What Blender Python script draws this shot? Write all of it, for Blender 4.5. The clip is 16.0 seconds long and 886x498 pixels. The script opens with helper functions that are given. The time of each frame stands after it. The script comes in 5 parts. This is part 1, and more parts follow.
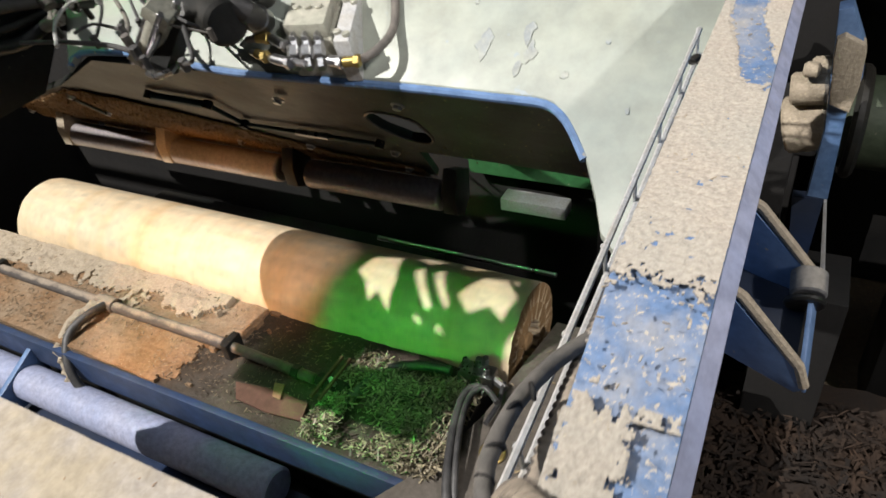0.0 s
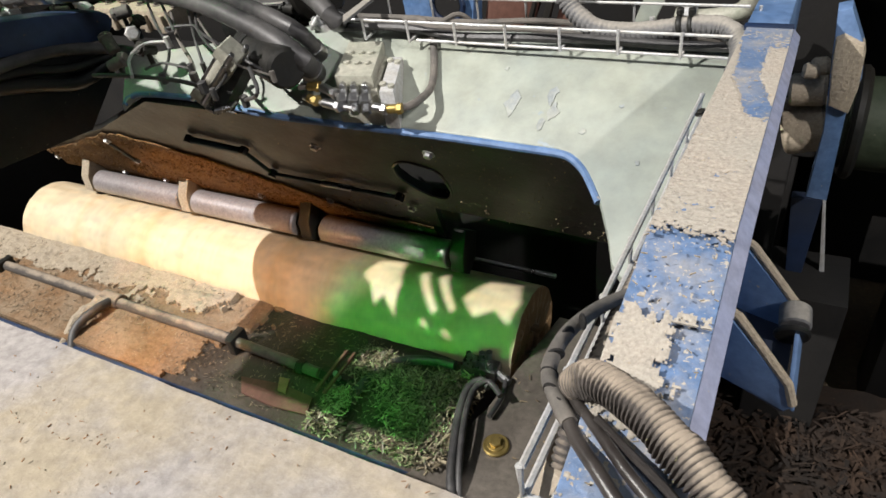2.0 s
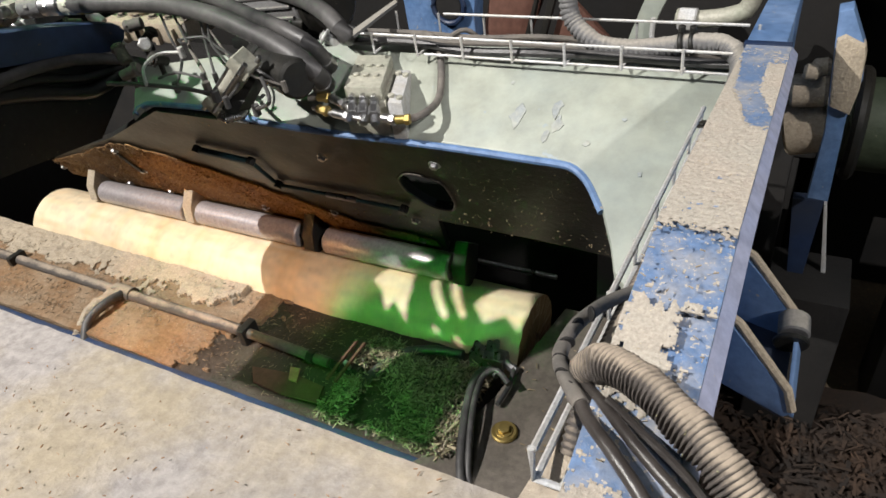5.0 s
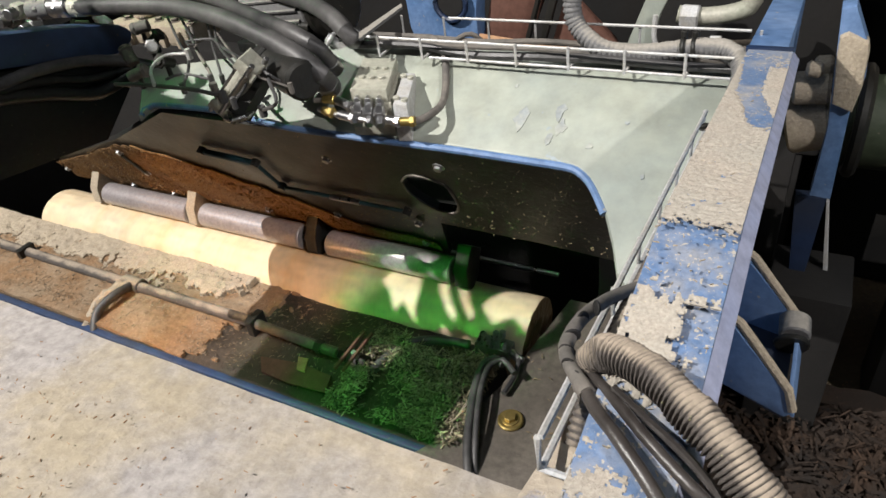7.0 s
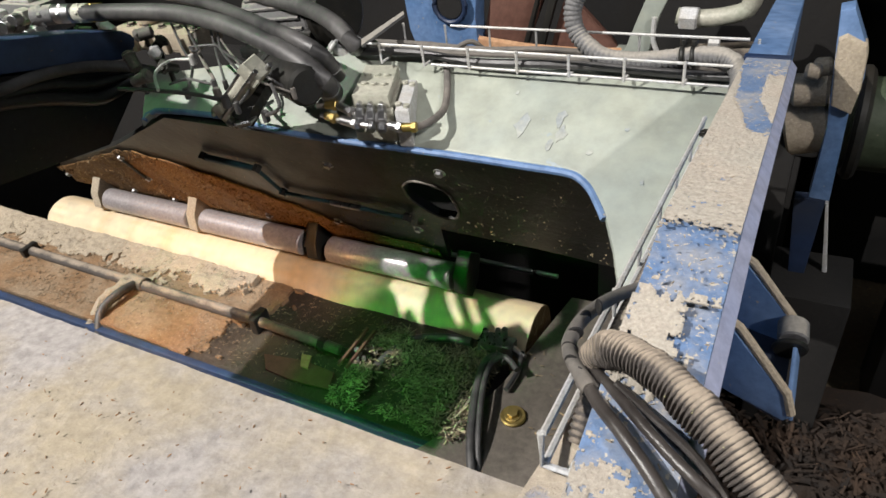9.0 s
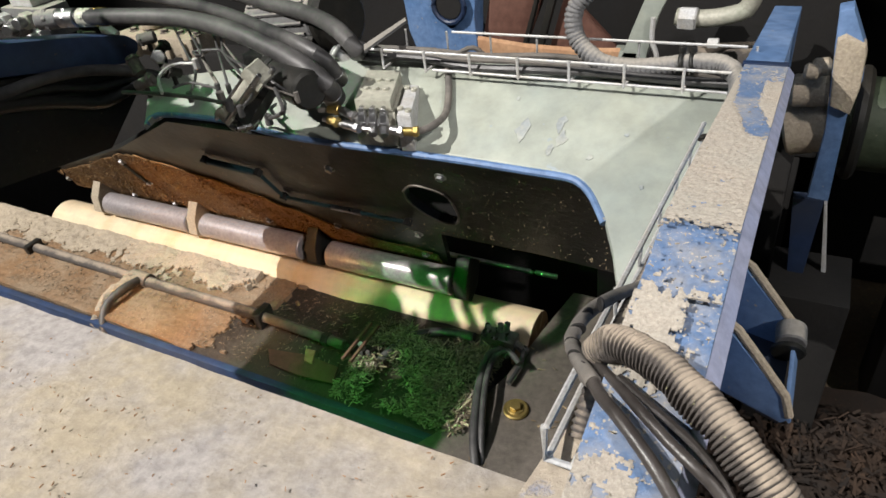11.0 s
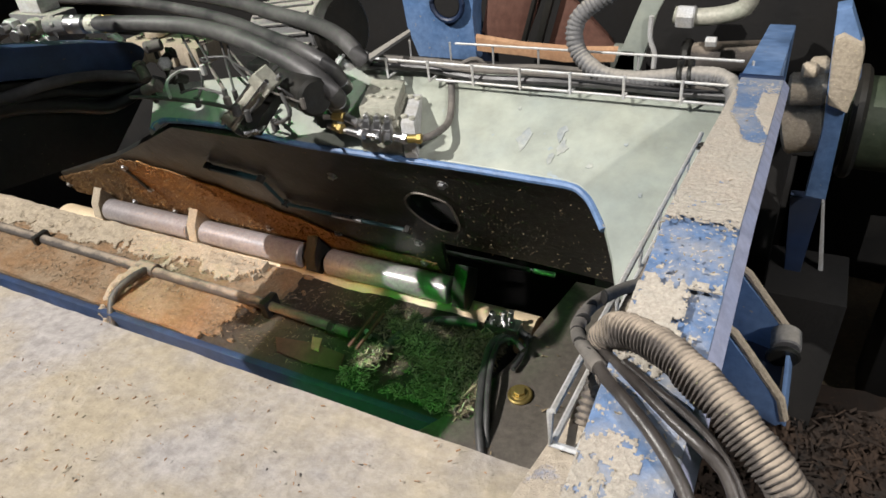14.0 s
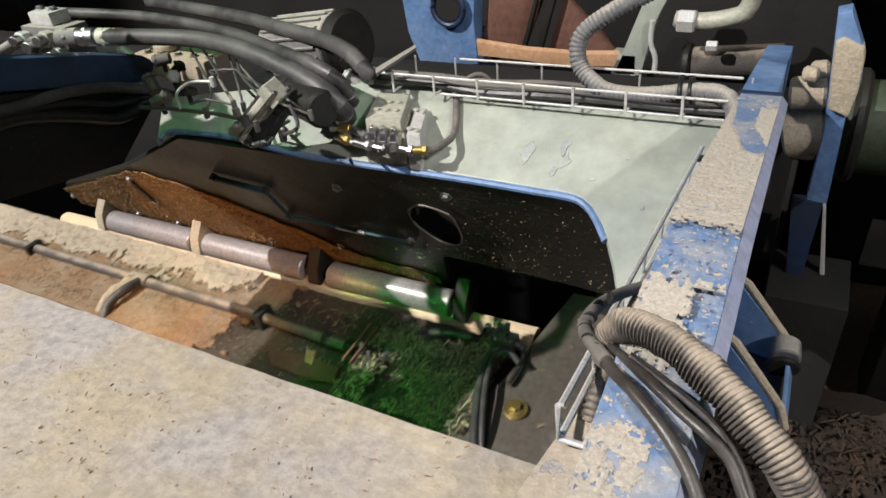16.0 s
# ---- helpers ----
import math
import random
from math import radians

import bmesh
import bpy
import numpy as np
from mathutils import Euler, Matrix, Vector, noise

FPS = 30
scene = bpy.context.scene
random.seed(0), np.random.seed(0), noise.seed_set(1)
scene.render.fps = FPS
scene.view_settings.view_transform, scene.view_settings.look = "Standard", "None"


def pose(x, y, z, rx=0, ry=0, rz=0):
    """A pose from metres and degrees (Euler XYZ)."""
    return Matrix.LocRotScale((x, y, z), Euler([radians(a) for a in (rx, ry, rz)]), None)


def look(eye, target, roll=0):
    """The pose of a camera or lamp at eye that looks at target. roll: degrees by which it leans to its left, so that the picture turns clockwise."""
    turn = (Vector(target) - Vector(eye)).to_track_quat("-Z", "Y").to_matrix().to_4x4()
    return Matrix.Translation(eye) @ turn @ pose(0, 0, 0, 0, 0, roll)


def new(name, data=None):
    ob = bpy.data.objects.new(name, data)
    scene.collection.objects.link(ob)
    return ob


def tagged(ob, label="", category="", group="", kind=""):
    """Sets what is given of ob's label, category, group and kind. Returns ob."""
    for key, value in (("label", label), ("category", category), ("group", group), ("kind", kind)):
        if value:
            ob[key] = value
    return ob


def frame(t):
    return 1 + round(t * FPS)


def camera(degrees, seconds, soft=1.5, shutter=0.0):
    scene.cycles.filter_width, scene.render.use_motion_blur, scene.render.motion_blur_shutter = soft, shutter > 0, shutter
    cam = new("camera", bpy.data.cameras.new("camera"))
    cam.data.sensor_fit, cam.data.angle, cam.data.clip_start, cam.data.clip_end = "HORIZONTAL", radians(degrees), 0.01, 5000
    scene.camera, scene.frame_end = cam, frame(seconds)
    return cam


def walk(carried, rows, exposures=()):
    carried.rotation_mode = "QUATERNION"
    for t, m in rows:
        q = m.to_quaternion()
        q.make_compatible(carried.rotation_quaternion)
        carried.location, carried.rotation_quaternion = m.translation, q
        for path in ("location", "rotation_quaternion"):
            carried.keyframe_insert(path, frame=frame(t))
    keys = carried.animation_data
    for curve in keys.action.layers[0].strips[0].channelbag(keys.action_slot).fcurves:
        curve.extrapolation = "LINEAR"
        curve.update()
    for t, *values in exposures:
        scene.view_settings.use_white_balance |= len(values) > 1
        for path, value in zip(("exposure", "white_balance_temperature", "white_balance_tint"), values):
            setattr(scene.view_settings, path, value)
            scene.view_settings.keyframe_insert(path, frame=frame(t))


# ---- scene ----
# Camera: a phone held nearly still above a veneer lathe; it sits at the origin of the world, the floor lies 2.1 m below it.
cam = camera(67.2, 16.0, 1.6, 0.5)
VIEW = [
    (0.0, 52.997, 7.003, 26.904), (0.5, 53.024, 7.010, 26.910), (1.0, 52.878, 7.009, 26.937), (1.5, 53.026, 6.981, 26.887),
    (2.0, 53.071, 6.972, 26.857), (2.5, 53.005, 7.023, 26.947), (3.0, 52.928, 7.027, 26.995), (3.5, 53.151, 7.012, 26.904),
    (4.0, 53.172, 7.008, 26.900), (6.5, 53.090, 7.074, 27.017), (7.0, 52.968, 7.086, 27.059), (7.5, 53.082, 7.089, 27.036),
    (8.0, 53.224, 7.053, 26.959), (8.5, 53.221, 7.050, 26.973), (9.0, 53.130, 7.070, 27.001), (11.5, 53.154, 7.019, 26.874),
    (12.0, 53.238, 6.976, 26.797), (12.5, 53.140, 6.942, 26.806), (13.0, 52.878, 6.974, 26.854), (13.5, 52.927, 6.936, 26.863),
    (14.0, 52.970, 6.891, 26.823), (14.5, 53.038, 6.949, 26.878), (15.0, 52.932, 6.994, 26.937), (15.5, 53.073, 6.992, 26.925),
    (16.0, 53.330, 6.973, 26.879)]
SWING = [(0.0, 13.18), (0.5, 7.05), (1.0, 4.25), (1.5, 3.80), (2.0, 3.59), (2.5, 3.34), (3.0, 3.10), (3.5, 2.79), (4.0, 2.36), (6.5, 0.94), (7.0, 0.73), (7.5, 0.55), (8.0, 0.37), (8.5, 0.17), (9.0, 0.00), (11.5, -1.05), (12.0, -1.31), (12.5, -1.61), (13.0, -1.90), (13.5, -2.21), (14.0, -2.60), (14.5, -3.02), (15.0, -3.50), (15.5, -4.13), (16.0, -4.12)]
SLIDE = [(0.0, -0.1121), (0.5, -0.1038), (1.0, -0.0992), (1.5, -0.0948), (2.0, -0.0882), (2.5, -0.0827), (3.0, -0.0767), (3.5, -0.0689), (4.0, -0.0620), (6.5, -0.0234), (7.0, -0.0187), (7.5, -0.0145), (8.0, -0.0090), (8.5, -0.0050), (9.0, -0.0000), (11.5, 0.0269), (12.0, 0.0325), (12.5, 0.0399), (13.0, 0.0465), (13.5, 0.0546), (14.0, 0.0627), (14.5, 0.0723), (15.0, 0.0838), (15.5, 0.0971), (15.8, 0.0990), (16.0, 0.0290)]
walk(cam, [(t, pose(0, 0, 0, rx, ry, rz)) for t, rx, ry, rz in VIEW])

# ---------------------------------------------------------------- light
scene.view_settings.exposure = 0.0
world = bpy.data.worlds.new("hall")
scene.world = world
world.use_nodes = True
world.node_tree.nodes["Background"].inputs[0].default_value = (0.75, 0.8, 1.0, 1)
world.node_tree.nodes["Background"].inputs[1].default_value = 0.035


def lamp(name, kind, place, aim, power, colour, size, spread=None):
    data = bpy.data.lights.new(name, kind)
    data.energy, data.color = power, colour
    if kind == "AREA":
        data.size = size
    else:
        data.shadow_soft_size = size
    if kind == "SPOT":
        data.spot_size, data.spot_blend = radians(spread), 0.3
    ob = new(name, data)
    ob.matrix_world = look(place, aim)
    return ob


# a floodlight high behind the operator, hall fill lights, a green hall lamp, and added unseen lamps that tint or
# brighten the shade
FLOOD = Vector((-3.6, -2.0, 3.7))
lamp("floodlight_lamp", "SPOT", FLOOD, (-0.8, 0.8, -0.8), 2480, (1.0, 0.955, 0.915), 0.022, 66)
lamp("hall_fill_lamp", "AREA", (-0.8, -0.6, 3.6), (-0.8, 0.8, -1), 26, (0.94, 0.96, 1.0), 1.4)
# soft side fill, added to lift the gussets and the arm's outer side
lamp("hall_fill_lamp", "AREA", (2.6, 0.2, 2.4), (0.0, 0.8, -0.7), 15, (0.95, 0.96, 1.0), 0.8)
lamp("green_hall_lamp", "SPOT", (-2.6, 0.6, 3.2), (-1.45, 1.12, -0.52), 95, (0.10, 1.0, 0.16), 0.06, 17)
# unseen lamp added to turn the shade on table and log green
lamp("green_lamp", "SPOT", (-0.84, 0.30, -0.86), (-0.78, 0.98, -1.30), 11, (0.07, 1.0, 0.08), 0.03, 48)
# unseen fill spot added to brighten the bearing column and side flange
lamp("column_fill_lamp", "SPOT", (2.4, -0.6, 2.0), (0.10, 1.15, -0.68), 420, (1.0, 0.94, 0.92), 0.08, 30)
# unseen warm lamp added for the brown shade and the knife plate
lamp("warm_lamp", "SPOT", (-1.50, 0.30, -0.86), (-1.50, 1.08, -1.20), 17, (1.0, 0.48, 0.17), 0.03, 60)
# no signal light here: green fill added for the right-hand background
lamp("green_fill_lamp", "POINT", (0.75, 1.15, -0.35), (0, 1, -1), 0.4, (0.15, 1.0, 0.12), 0.05)

# ---------------------------------------------------------------- materials
def material(name, base, second, rough=0.6, metal=0.0, grain=60.0, patch=6.0, cut=0.55, soft=0.12, bump=0.25, third=None, third_cut=0.62, spec=0.5, settle=0.0, shift=0.0):
    """base with fine grain, patches of a second colour, and, where given, scattered flecks of a third."""
    m = bpy.data.materials.new(name)
    m.use_nodes = True
    nt = m.node_tree
    b = nt.nodes["Principled BSDF"]
    co = nt.nodes.new("ShaderNodeTexCoord")
    where = co.outputs["Object"]
    if shift:  # alike pieces take different parts of the pattern
        info, move = nt.nodes.new("ShaderNodeObjectInfo"), nt.nodes.new("ShaderNodeVectorMath")
        move.operation = "MULTIPLY_ADD"
        nt.links.new(info.outputs["Random"], move.inputs[0])
        move.inputs[1].default_value = (shift, shift * 0.7, shift * 1.3)
        nt.links.new(where, move.inputs[2])
        where = move.outputs[0]

    def noise_tex(scale, detail=6.0):
        n = nt.nodes.new("ShaderNodeTexNoise")
        n.inputs["Scale"].default_value, n.inputs["Detail"].default_value = scale, detail
        n.inputs["Roughness"].default_value = 0.65
        nt.links.new(where, n.inputs["Vector"])
        return n.outputs["Fac"]

    def ramp(fac, lo, hi):
        r = nt.nodes.new("ShaderNodeMapRange")
        r.inputs["From Min"].default_value, r.inputs["From Max"].default_value = lo, hi
        nt.links.new(fac, r.inputs["Value"])
        return r.outputs["Result"]

    def mixed(fac, a, c):
        x = nt.nodes.new("ShaderNodeMix")
        x.data_type = "RGBA"
        nt.links.new(fac, x.inputs["Factor"])
        for sock, v in ((x.inputs["A"], a), (x.inputs["B"], c)):
            if isinstance(v, tuple):
                sock.default_value = (*v, 1)
            else:
                nt.links.new(v, sock)
        return x.outputs["Result"]

    fine, coarse = noise_tex(grain, 8), noise_tex(patch, 8)
    dark = tuple(v * 0.62 for v in base)
    col = mixed(ramp(fine, 0.3, 0.65), dark, base)
    dark2 = tuple(v * 0.72 for v in second)
    col2 = mixed(ramp(fine, 0.3, 0.7), dark2, second)
    mask = ramp(coarse, cut - soft, cut + soft)
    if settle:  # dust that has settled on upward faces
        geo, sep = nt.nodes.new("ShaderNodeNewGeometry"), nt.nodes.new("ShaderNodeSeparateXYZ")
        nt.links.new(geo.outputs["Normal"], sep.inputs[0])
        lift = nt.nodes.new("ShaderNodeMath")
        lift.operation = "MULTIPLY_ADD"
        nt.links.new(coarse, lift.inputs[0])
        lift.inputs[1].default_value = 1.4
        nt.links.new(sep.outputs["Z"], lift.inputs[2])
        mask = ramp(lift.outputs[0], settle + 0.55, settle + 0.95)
    col = mixed(mask, col, col2)
    if third:
        col = mixed(ramp(noise_tex(grain * 1.7, 3), third_cut, third_cut + 0.04), col, third)
    nt.links.new(col, b.inputs["Base Color"])
    rr = nt.nodes.new("ShaderNodeMapRange")
    rr.inputs["To Min"].default_value, rr.inputs["To Max"].default_value = rough, min(1.0, rough + 0.25)
    nt.links.new(mask, rr.inputs["Value"])
    nt.links.new(rr.outputs["Result"], b.inputs["Roughness"])
    b.inputs["Metallic"].default_value = metal
    b.inputs["Specular IOR Level"].default_value = spec
    bp = nt.nodes.new("ShaderNodeBump")
    bp.inputs["Strength"].default_value, bp.inputs["Distance"].default_value = bump, 0.004
    add = nt.nodes.new("ShaderNodeMath")
    add.operation = "ADD"
    nt.links.new(fine, add.inputs[0])
    nt.links.new(mask, add.inputs[1])
    nt.links.new(add.outputs[0], bp.inputs["Height"])
    nt.links.new(bp.outputs["Normal"], b.inputs["Normal"])
    return m


DUST = (0.47, 0.40, 0.30)
M_PLATE = material("grey_green_paint", (0.38, 0.405, 0.34), (0.315, 0.36, 0.33), 0.42, 0, 11, 3.0, 0.54, 0.12, 0.04, (0.28, 0.33, 0.35), 0.68)
M_BLUE = material("blue_paint", (0.105, 0.20, 0.39), (0.17, 0.27, 0.46), 0.4, 0, 40, 5, 0.55, 0.15, 0.12, (0.35, 0.32, 0.26), 0.68)
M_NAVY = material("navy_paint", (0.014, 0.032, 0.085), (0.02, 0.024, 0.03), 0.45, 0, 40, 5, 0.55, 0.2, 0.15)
M_DUSTY_BLUE = material("dust_on_blue_paint", (0.13, 0.23, 0.46), (0.47, 0.40, 0.31), 0.45, 0, 120, 5.5, 0.455, 0.03, 0.7, (0.53, 0.46, 0.35), 0.66)
M_THINDUST = material("thin_dust_on_blue_paint", (0.125, 0.205, 0.36), (0.34, 0.34, 0.34), 0.5, 0, 140, 16, 0.56, 0.12, 0.3, (0.42, 0.38, 0.31), 0.60)
M_SIDE = material("lavender_blue_paint", (0.40, 0.42, 0.55), (0.30, 0.36, 0.55), 0.5, 0, 60, 6, 0.55, 0.2, 0.2, (0.4, 0.36, 0.3), 0.7)
M_DUST = material("sawdust", DUST, (0.42, 0.36, 0.28), 0.9, 0, 160, 6, 0.55, 0.15, 0.7, (0.62, 0.52, 0.33), 0.64, 0.1)
M_PANEL = material("dust_on_cross_beam", (0.48, 0.445, 0.42), (0.50, 0.43, 0.32), 0.88, 0, 75, 4.5, 0.52, 0.10, 0.4, (0.30, 0.25, 0.20), 0.71, 0.1)
M_FACE = material("oily_dark_steel", (0.018, 0.021, 0.021), (0.034, 0.028, 0.020), 0.38, 0.3, 60, 4, 0.55, 0.2, 0.3, (0.2, 0.17, 0.11), 0.70)
M_BROWN = material("resin_brown_sawdust", (0.17, 0.085, 0.028), (0.30, 0.17, 0.06), 0.8, 0, 140, 9, 0.55, 0.2, 1.0, (0.45, 0.30, 0.13), 0.60)
M_TABLE = material("oily_table_steel", (0.045, 0.036, 0.027), (0.09, 0.068, 0.048), 0.42, 0.1, 90, 4, 0.52, 0.12, 0.7, (0.30, 0.25, 0.18), 0.70)
M_STEEL = material("bare_steel", (0.55, 0.55, 0.55), (0.42, 0.42, 0.43), 0.25, 1.0, 90, 8, 0.55, 0.2, 0.1)
M_OILLINE = material("dark_teal_line", (0.02, 0.06, 0.07), (0.03, 0.05, 0.05), 0.3, 0.2, 60, 9, 0.55, 0.2, 0.1)
M_ARMBLUE = material("grimy_arm_blue", (0.034, 0.066, 0.155), (0.03, 0.045, 0.08), 0.42, 0, 30, 5, 0.53, 0.18, 0.2, (0.12, 0.10, 0.08), 0.70)
M_SCUFF = material("flaked_primer", (0.31, 0.345, 0.35), (0.43, 0.445, 0.39), 0.6, 0, 60, 20, 0.5, 0.1, 0.2)
# dark pipe; the olive tint keeps some green light in its colour
M_PIPE = material("dark_olive_pipe", (0.035, 0.055, 0.030), (0.07, 0.08, 0.05), 0.5, 0.1, 40, 5, 0.55, 0.2, 0.3, (0.2, 0.17, 0.12), 0.70)
M_ROLLER = material("polished_roller_steel", (0.46, 0.43, 0.44), (0.33, 0.29, 0.28), 0.28, 0.35, 90, 5, 0.55, 0.2, 0.06)
M_WIRE = material("galvanised_wire", (0.62, 0.63, 0.63), (0.5, 0.47, 0.4), 0.4, 0.15, 200, 30, 0.6, 0.2, 0.1)
M_RUBBER = material("black_rubber", (0.028, 0.028, 0.030), (0.13, 0.126, 0.12), 0.4, 0, 90, 9, 0.55, 0.2, 0.15)
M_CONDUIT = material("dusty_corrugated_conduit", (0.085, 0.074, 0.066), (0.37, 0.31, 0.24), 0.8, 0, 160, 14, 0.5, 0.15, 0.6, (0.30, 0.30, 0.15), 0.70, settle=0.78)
M_GREYHOSE = material("grey_wrapped_hose", (0.10, 0.094, 0.086), (0.20, 0.18, 0.155), 0.7, 0, 90, 12, 0.5, 0.15, 0.3)
M_VALVE = material("cast_valve_block", (0.48, 0.47, 0.39), (0.36, 0.38, 0.30), 0.5, 0.1, 90, 14, 0.58, 0.15, 0.2)
M_BRASS = material("brass", (0.55, 0.42, 0.14), (0.4, 0.3, 0.12), 0.35, 0.9, 80, 20, 0.55, 0.2, 0.1)
M_WOOD = material("wet_peeled_birch", (0.80, 0.68, 0.48), (0.74, 0.54, 0.31), 0.5, 0, 18, 4.5, 0.58, 0.2, 0.05, (0.55, 0.36, 0.17), 0.76, shift=9.0)
def growth_rings(m):
    """Bands round the log, the same on every stave, over the wood's own colour."""
    nt = m.node_tree
    b = nt.nodes["Principled BSDF"]
    src = b.inputs["Base Color"].links[0].from_socket
    co, stretch, band = nt.nodes.new("ShaderNodeTexCoord"), nt.nodes.new("ShaderNodeVectorMath"), nt.nodes.new("ShaderNodeTexNoise")
    stretch.operation = "MULTIPLY"
    stretch.inputs[1].default_value = (1.0, 0.02, 0.02)
    nt.links.new(co.outputs["Object"], stretch.inputs[0])
    nt.links.new(stretch.outputs[0], band.inputs["Vector"])
    band.inputs["Scale"].default_value, band.inputs["Detail"].default_value = 7.0, 4.0
    span, mix = nt.nodes.new("ShaderNodeMapRange"), nt.nodes.new("ShaderNodeMix")
    span.inputs["From Min"].default_value, span.inputs["From Max"].default_value = 0.48, 0.68
    span.inputs["To Max"].default_value = 0.5
    nt.links.new(band.outputs["Fac"], span.inputs["Value"])
    mix.data_type, mix.blend_type = "RGBA", "MULTIPLY"
    nt.links.new(span.outputs["Result"], mix.inputs["Factor"])
    nt.links.new(src, mix.inputs["A"])
    mix.inputs["B"].default_value = (0.86, 0.66, 0.40, 1)
    nt.links.new(mix.outputs["Result"], b.inputs["Base Color"])


growth_rings(M_WOOD)
M_END = material("log_end_grain", (0.42, 0.26, 0.12), (0.30, 0.18, 0.08), 0.7, 0, 90, 8, 0.55, 0.2, 0.3)
M_WETBLACK = material("wet_black_sheath", (0.030, 0.026, 0.024), (0.10, 0.088, 0.078), 0.30, 0, 90, 9, 0.6, 0.2, 0.2)
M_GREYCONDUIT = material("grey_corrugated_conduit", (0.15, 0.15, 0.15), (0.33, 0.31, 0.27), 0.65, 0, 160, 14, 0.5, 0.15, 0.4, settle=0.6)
# near-black also holds the shade of the pit and of the background
M_BLACK = material("black_and_pit_shade", (0.006, 0.006, 0.006), (0.012, 0.010, 0.008), 0.7, 0, 60, 5, 0.55, 0.2, 0.4)
M_RUST = material("rust_brown_steel", (0.13, 0.06, 0.045), (0.20, 0.10, 0.07), 0.5, 0.2, 50, 6, 0.55, 0.2, 0.3, (0.4, 0.3, 0.22), 0.72)
M_FLOOR = material("littered_concrete", (0.10, 0.085, 0.06), (0.20, 0.14, 0.08), 0.9, 0, 40, 3, 0.5, 0.2, 0.8, (0.3, 0.2, 0.1), 0.66)
M_WALL = material("dark_hall_cladding", (0.10, 0.105, 0.11), (0.14, 0.14, 0.13), 0.8, 0, 12, 1.2, 0.55, 0.2, 0.2)
M_CRUST = material("caked_sawdust_crust", (0.46, 0.41, 0.345), (0.43, 0.41, 0.355), 0.92, 0, 320, 12, 0.55, 0.2, 0.5, (0.56, 0.48, 0.34), 0.66, 0.1)
M_ENDPLATE = material("worn_end_plate_steel", (0.17, 0.15, 0.125), (0.11, 0.095, 0.08), 0.42, 0.3, 60, 6, 0.55, 0.15, 0.3, (0.3, 0.22, 0.12), 0.72)
M_TABLEDUST = material("table_sawdust", (0.29, 0.18, 0.10), (0.33, 0.25, 0.17), 0.9, 0, 110, 5, 0.52, 0.1, 0.8, (0.46, 0.38, 0.26), 0.66, 0.1)
M_WETCHIP = material("wet_wood_chips", (0.32, 0.27, 0.17), (0.48, 0.41, 0.28), 0.45, 0, 80, 14, 0.55, 0.15, 0.2)
# bark made near-black so the heap's shade sits in its colour
M_MULCH = material("shaded_bark_mulch", (0.022, 0.014, 0.009), (0.055, 0.030, 0.016), 0.9, 0, 70, 7, 0.55, 0.2, 0.8, (0.2, 0.12, 0.06), 0.70)
# green light put into the colour of the rear panel
M_GREEN = material("green_light_tint", (0.035, 0.16, 0.05), (0.06, 0.20, 0.07), 0.45, 0, 40, 6, 0.55, 0.2, 0.15, (0.3, 0.28, 0.2), 0.72)
M_CHIP = material("wood_chips", (0.45, 0.36, 0.22), (0.3, 0.22, 0.12), 0.85, 0, 80, 10, 0.5, 0.2, 0.2)


def vary_by_piece(m, low):
    """Each loose piece takes its own shade of the material."""
    nt = m.node_tree
    b = nt.nodes["Principled BSDF"]
    src = b.inputs["Base Color"].links[0].from_socket
    geo, span, mix = nt.nodes.new("ShaderNodeNewGeometry"), nt.nodes.new("ShaderNodeMapRange"), nt.nodes.new("ShaderNodeMix")
    span.inputs["To Min"].default_value, span.inputs["To Max"].default_value = low, 1.25
    nt.links.new(geo.outputs["Random Per Island"], span.inputs["Value"])
    mix.data_type, mix.blend_type = "RGBA", "MULTIPLY"
    mix.inputs["Factor"].default_value = 1.0
    nt.links.new(src, mix.inputs["A"])
    nt.links.new(span.outputs["Result"], mix.inputs["B"])
    nt.links.new(mix.outputs["Result"], b.inputs["Base Color"])


M_BARK = material("broken_veneer", (0.55, 0.34, 0.19), (0.4, 0.22, 0.12), 0.8, 0, 60, 8, 0.5, 0.2, 0.4)
M_FLECK = material("table_fibres", (0.22, 0.16, 0.10), (0.36, 0.29, 0.20), 0.8, 0, 80, 10, 0.5, 0.2, 0.2)
for loose, low in ((M_WETCHIP, 0.12), (M_FLECK, 0.25), (M_MULCH, 0.3), (M_CHIP, 0.4), (M_BROWN, 0.5)):
    vary_by_piece(loose, low)

# ---------------------------------------------------------------- building helpers
PIVOT = Vector((-1.0, 0.1175, -0.9991))
SWINGING, SLIDING = [], []


def thing(name, label, category, place=(0, 0, 0), group="", kind=""):
    ob = new(name)
    ob.location = place
    ob.empty_display_size = 0.05
    return tagged(ob, label, category, group, kind)


def swing_thing(name, label, category, group=""):
    ob = thing(name, label, category, PIVOT, group)
    SWINGING.append(ob)
    return ob


def slide_thing(name, label, category, group=""):
    ob = thing(name, label, category, (-1.2, 0.95, -1.27), group)
    SLIDING.append(ob)
    return ob


def root_place(ob):
    p = Vector((0, 0, 0))
    while ob:
        p += ob.location
        ob = ob.parent
    return p


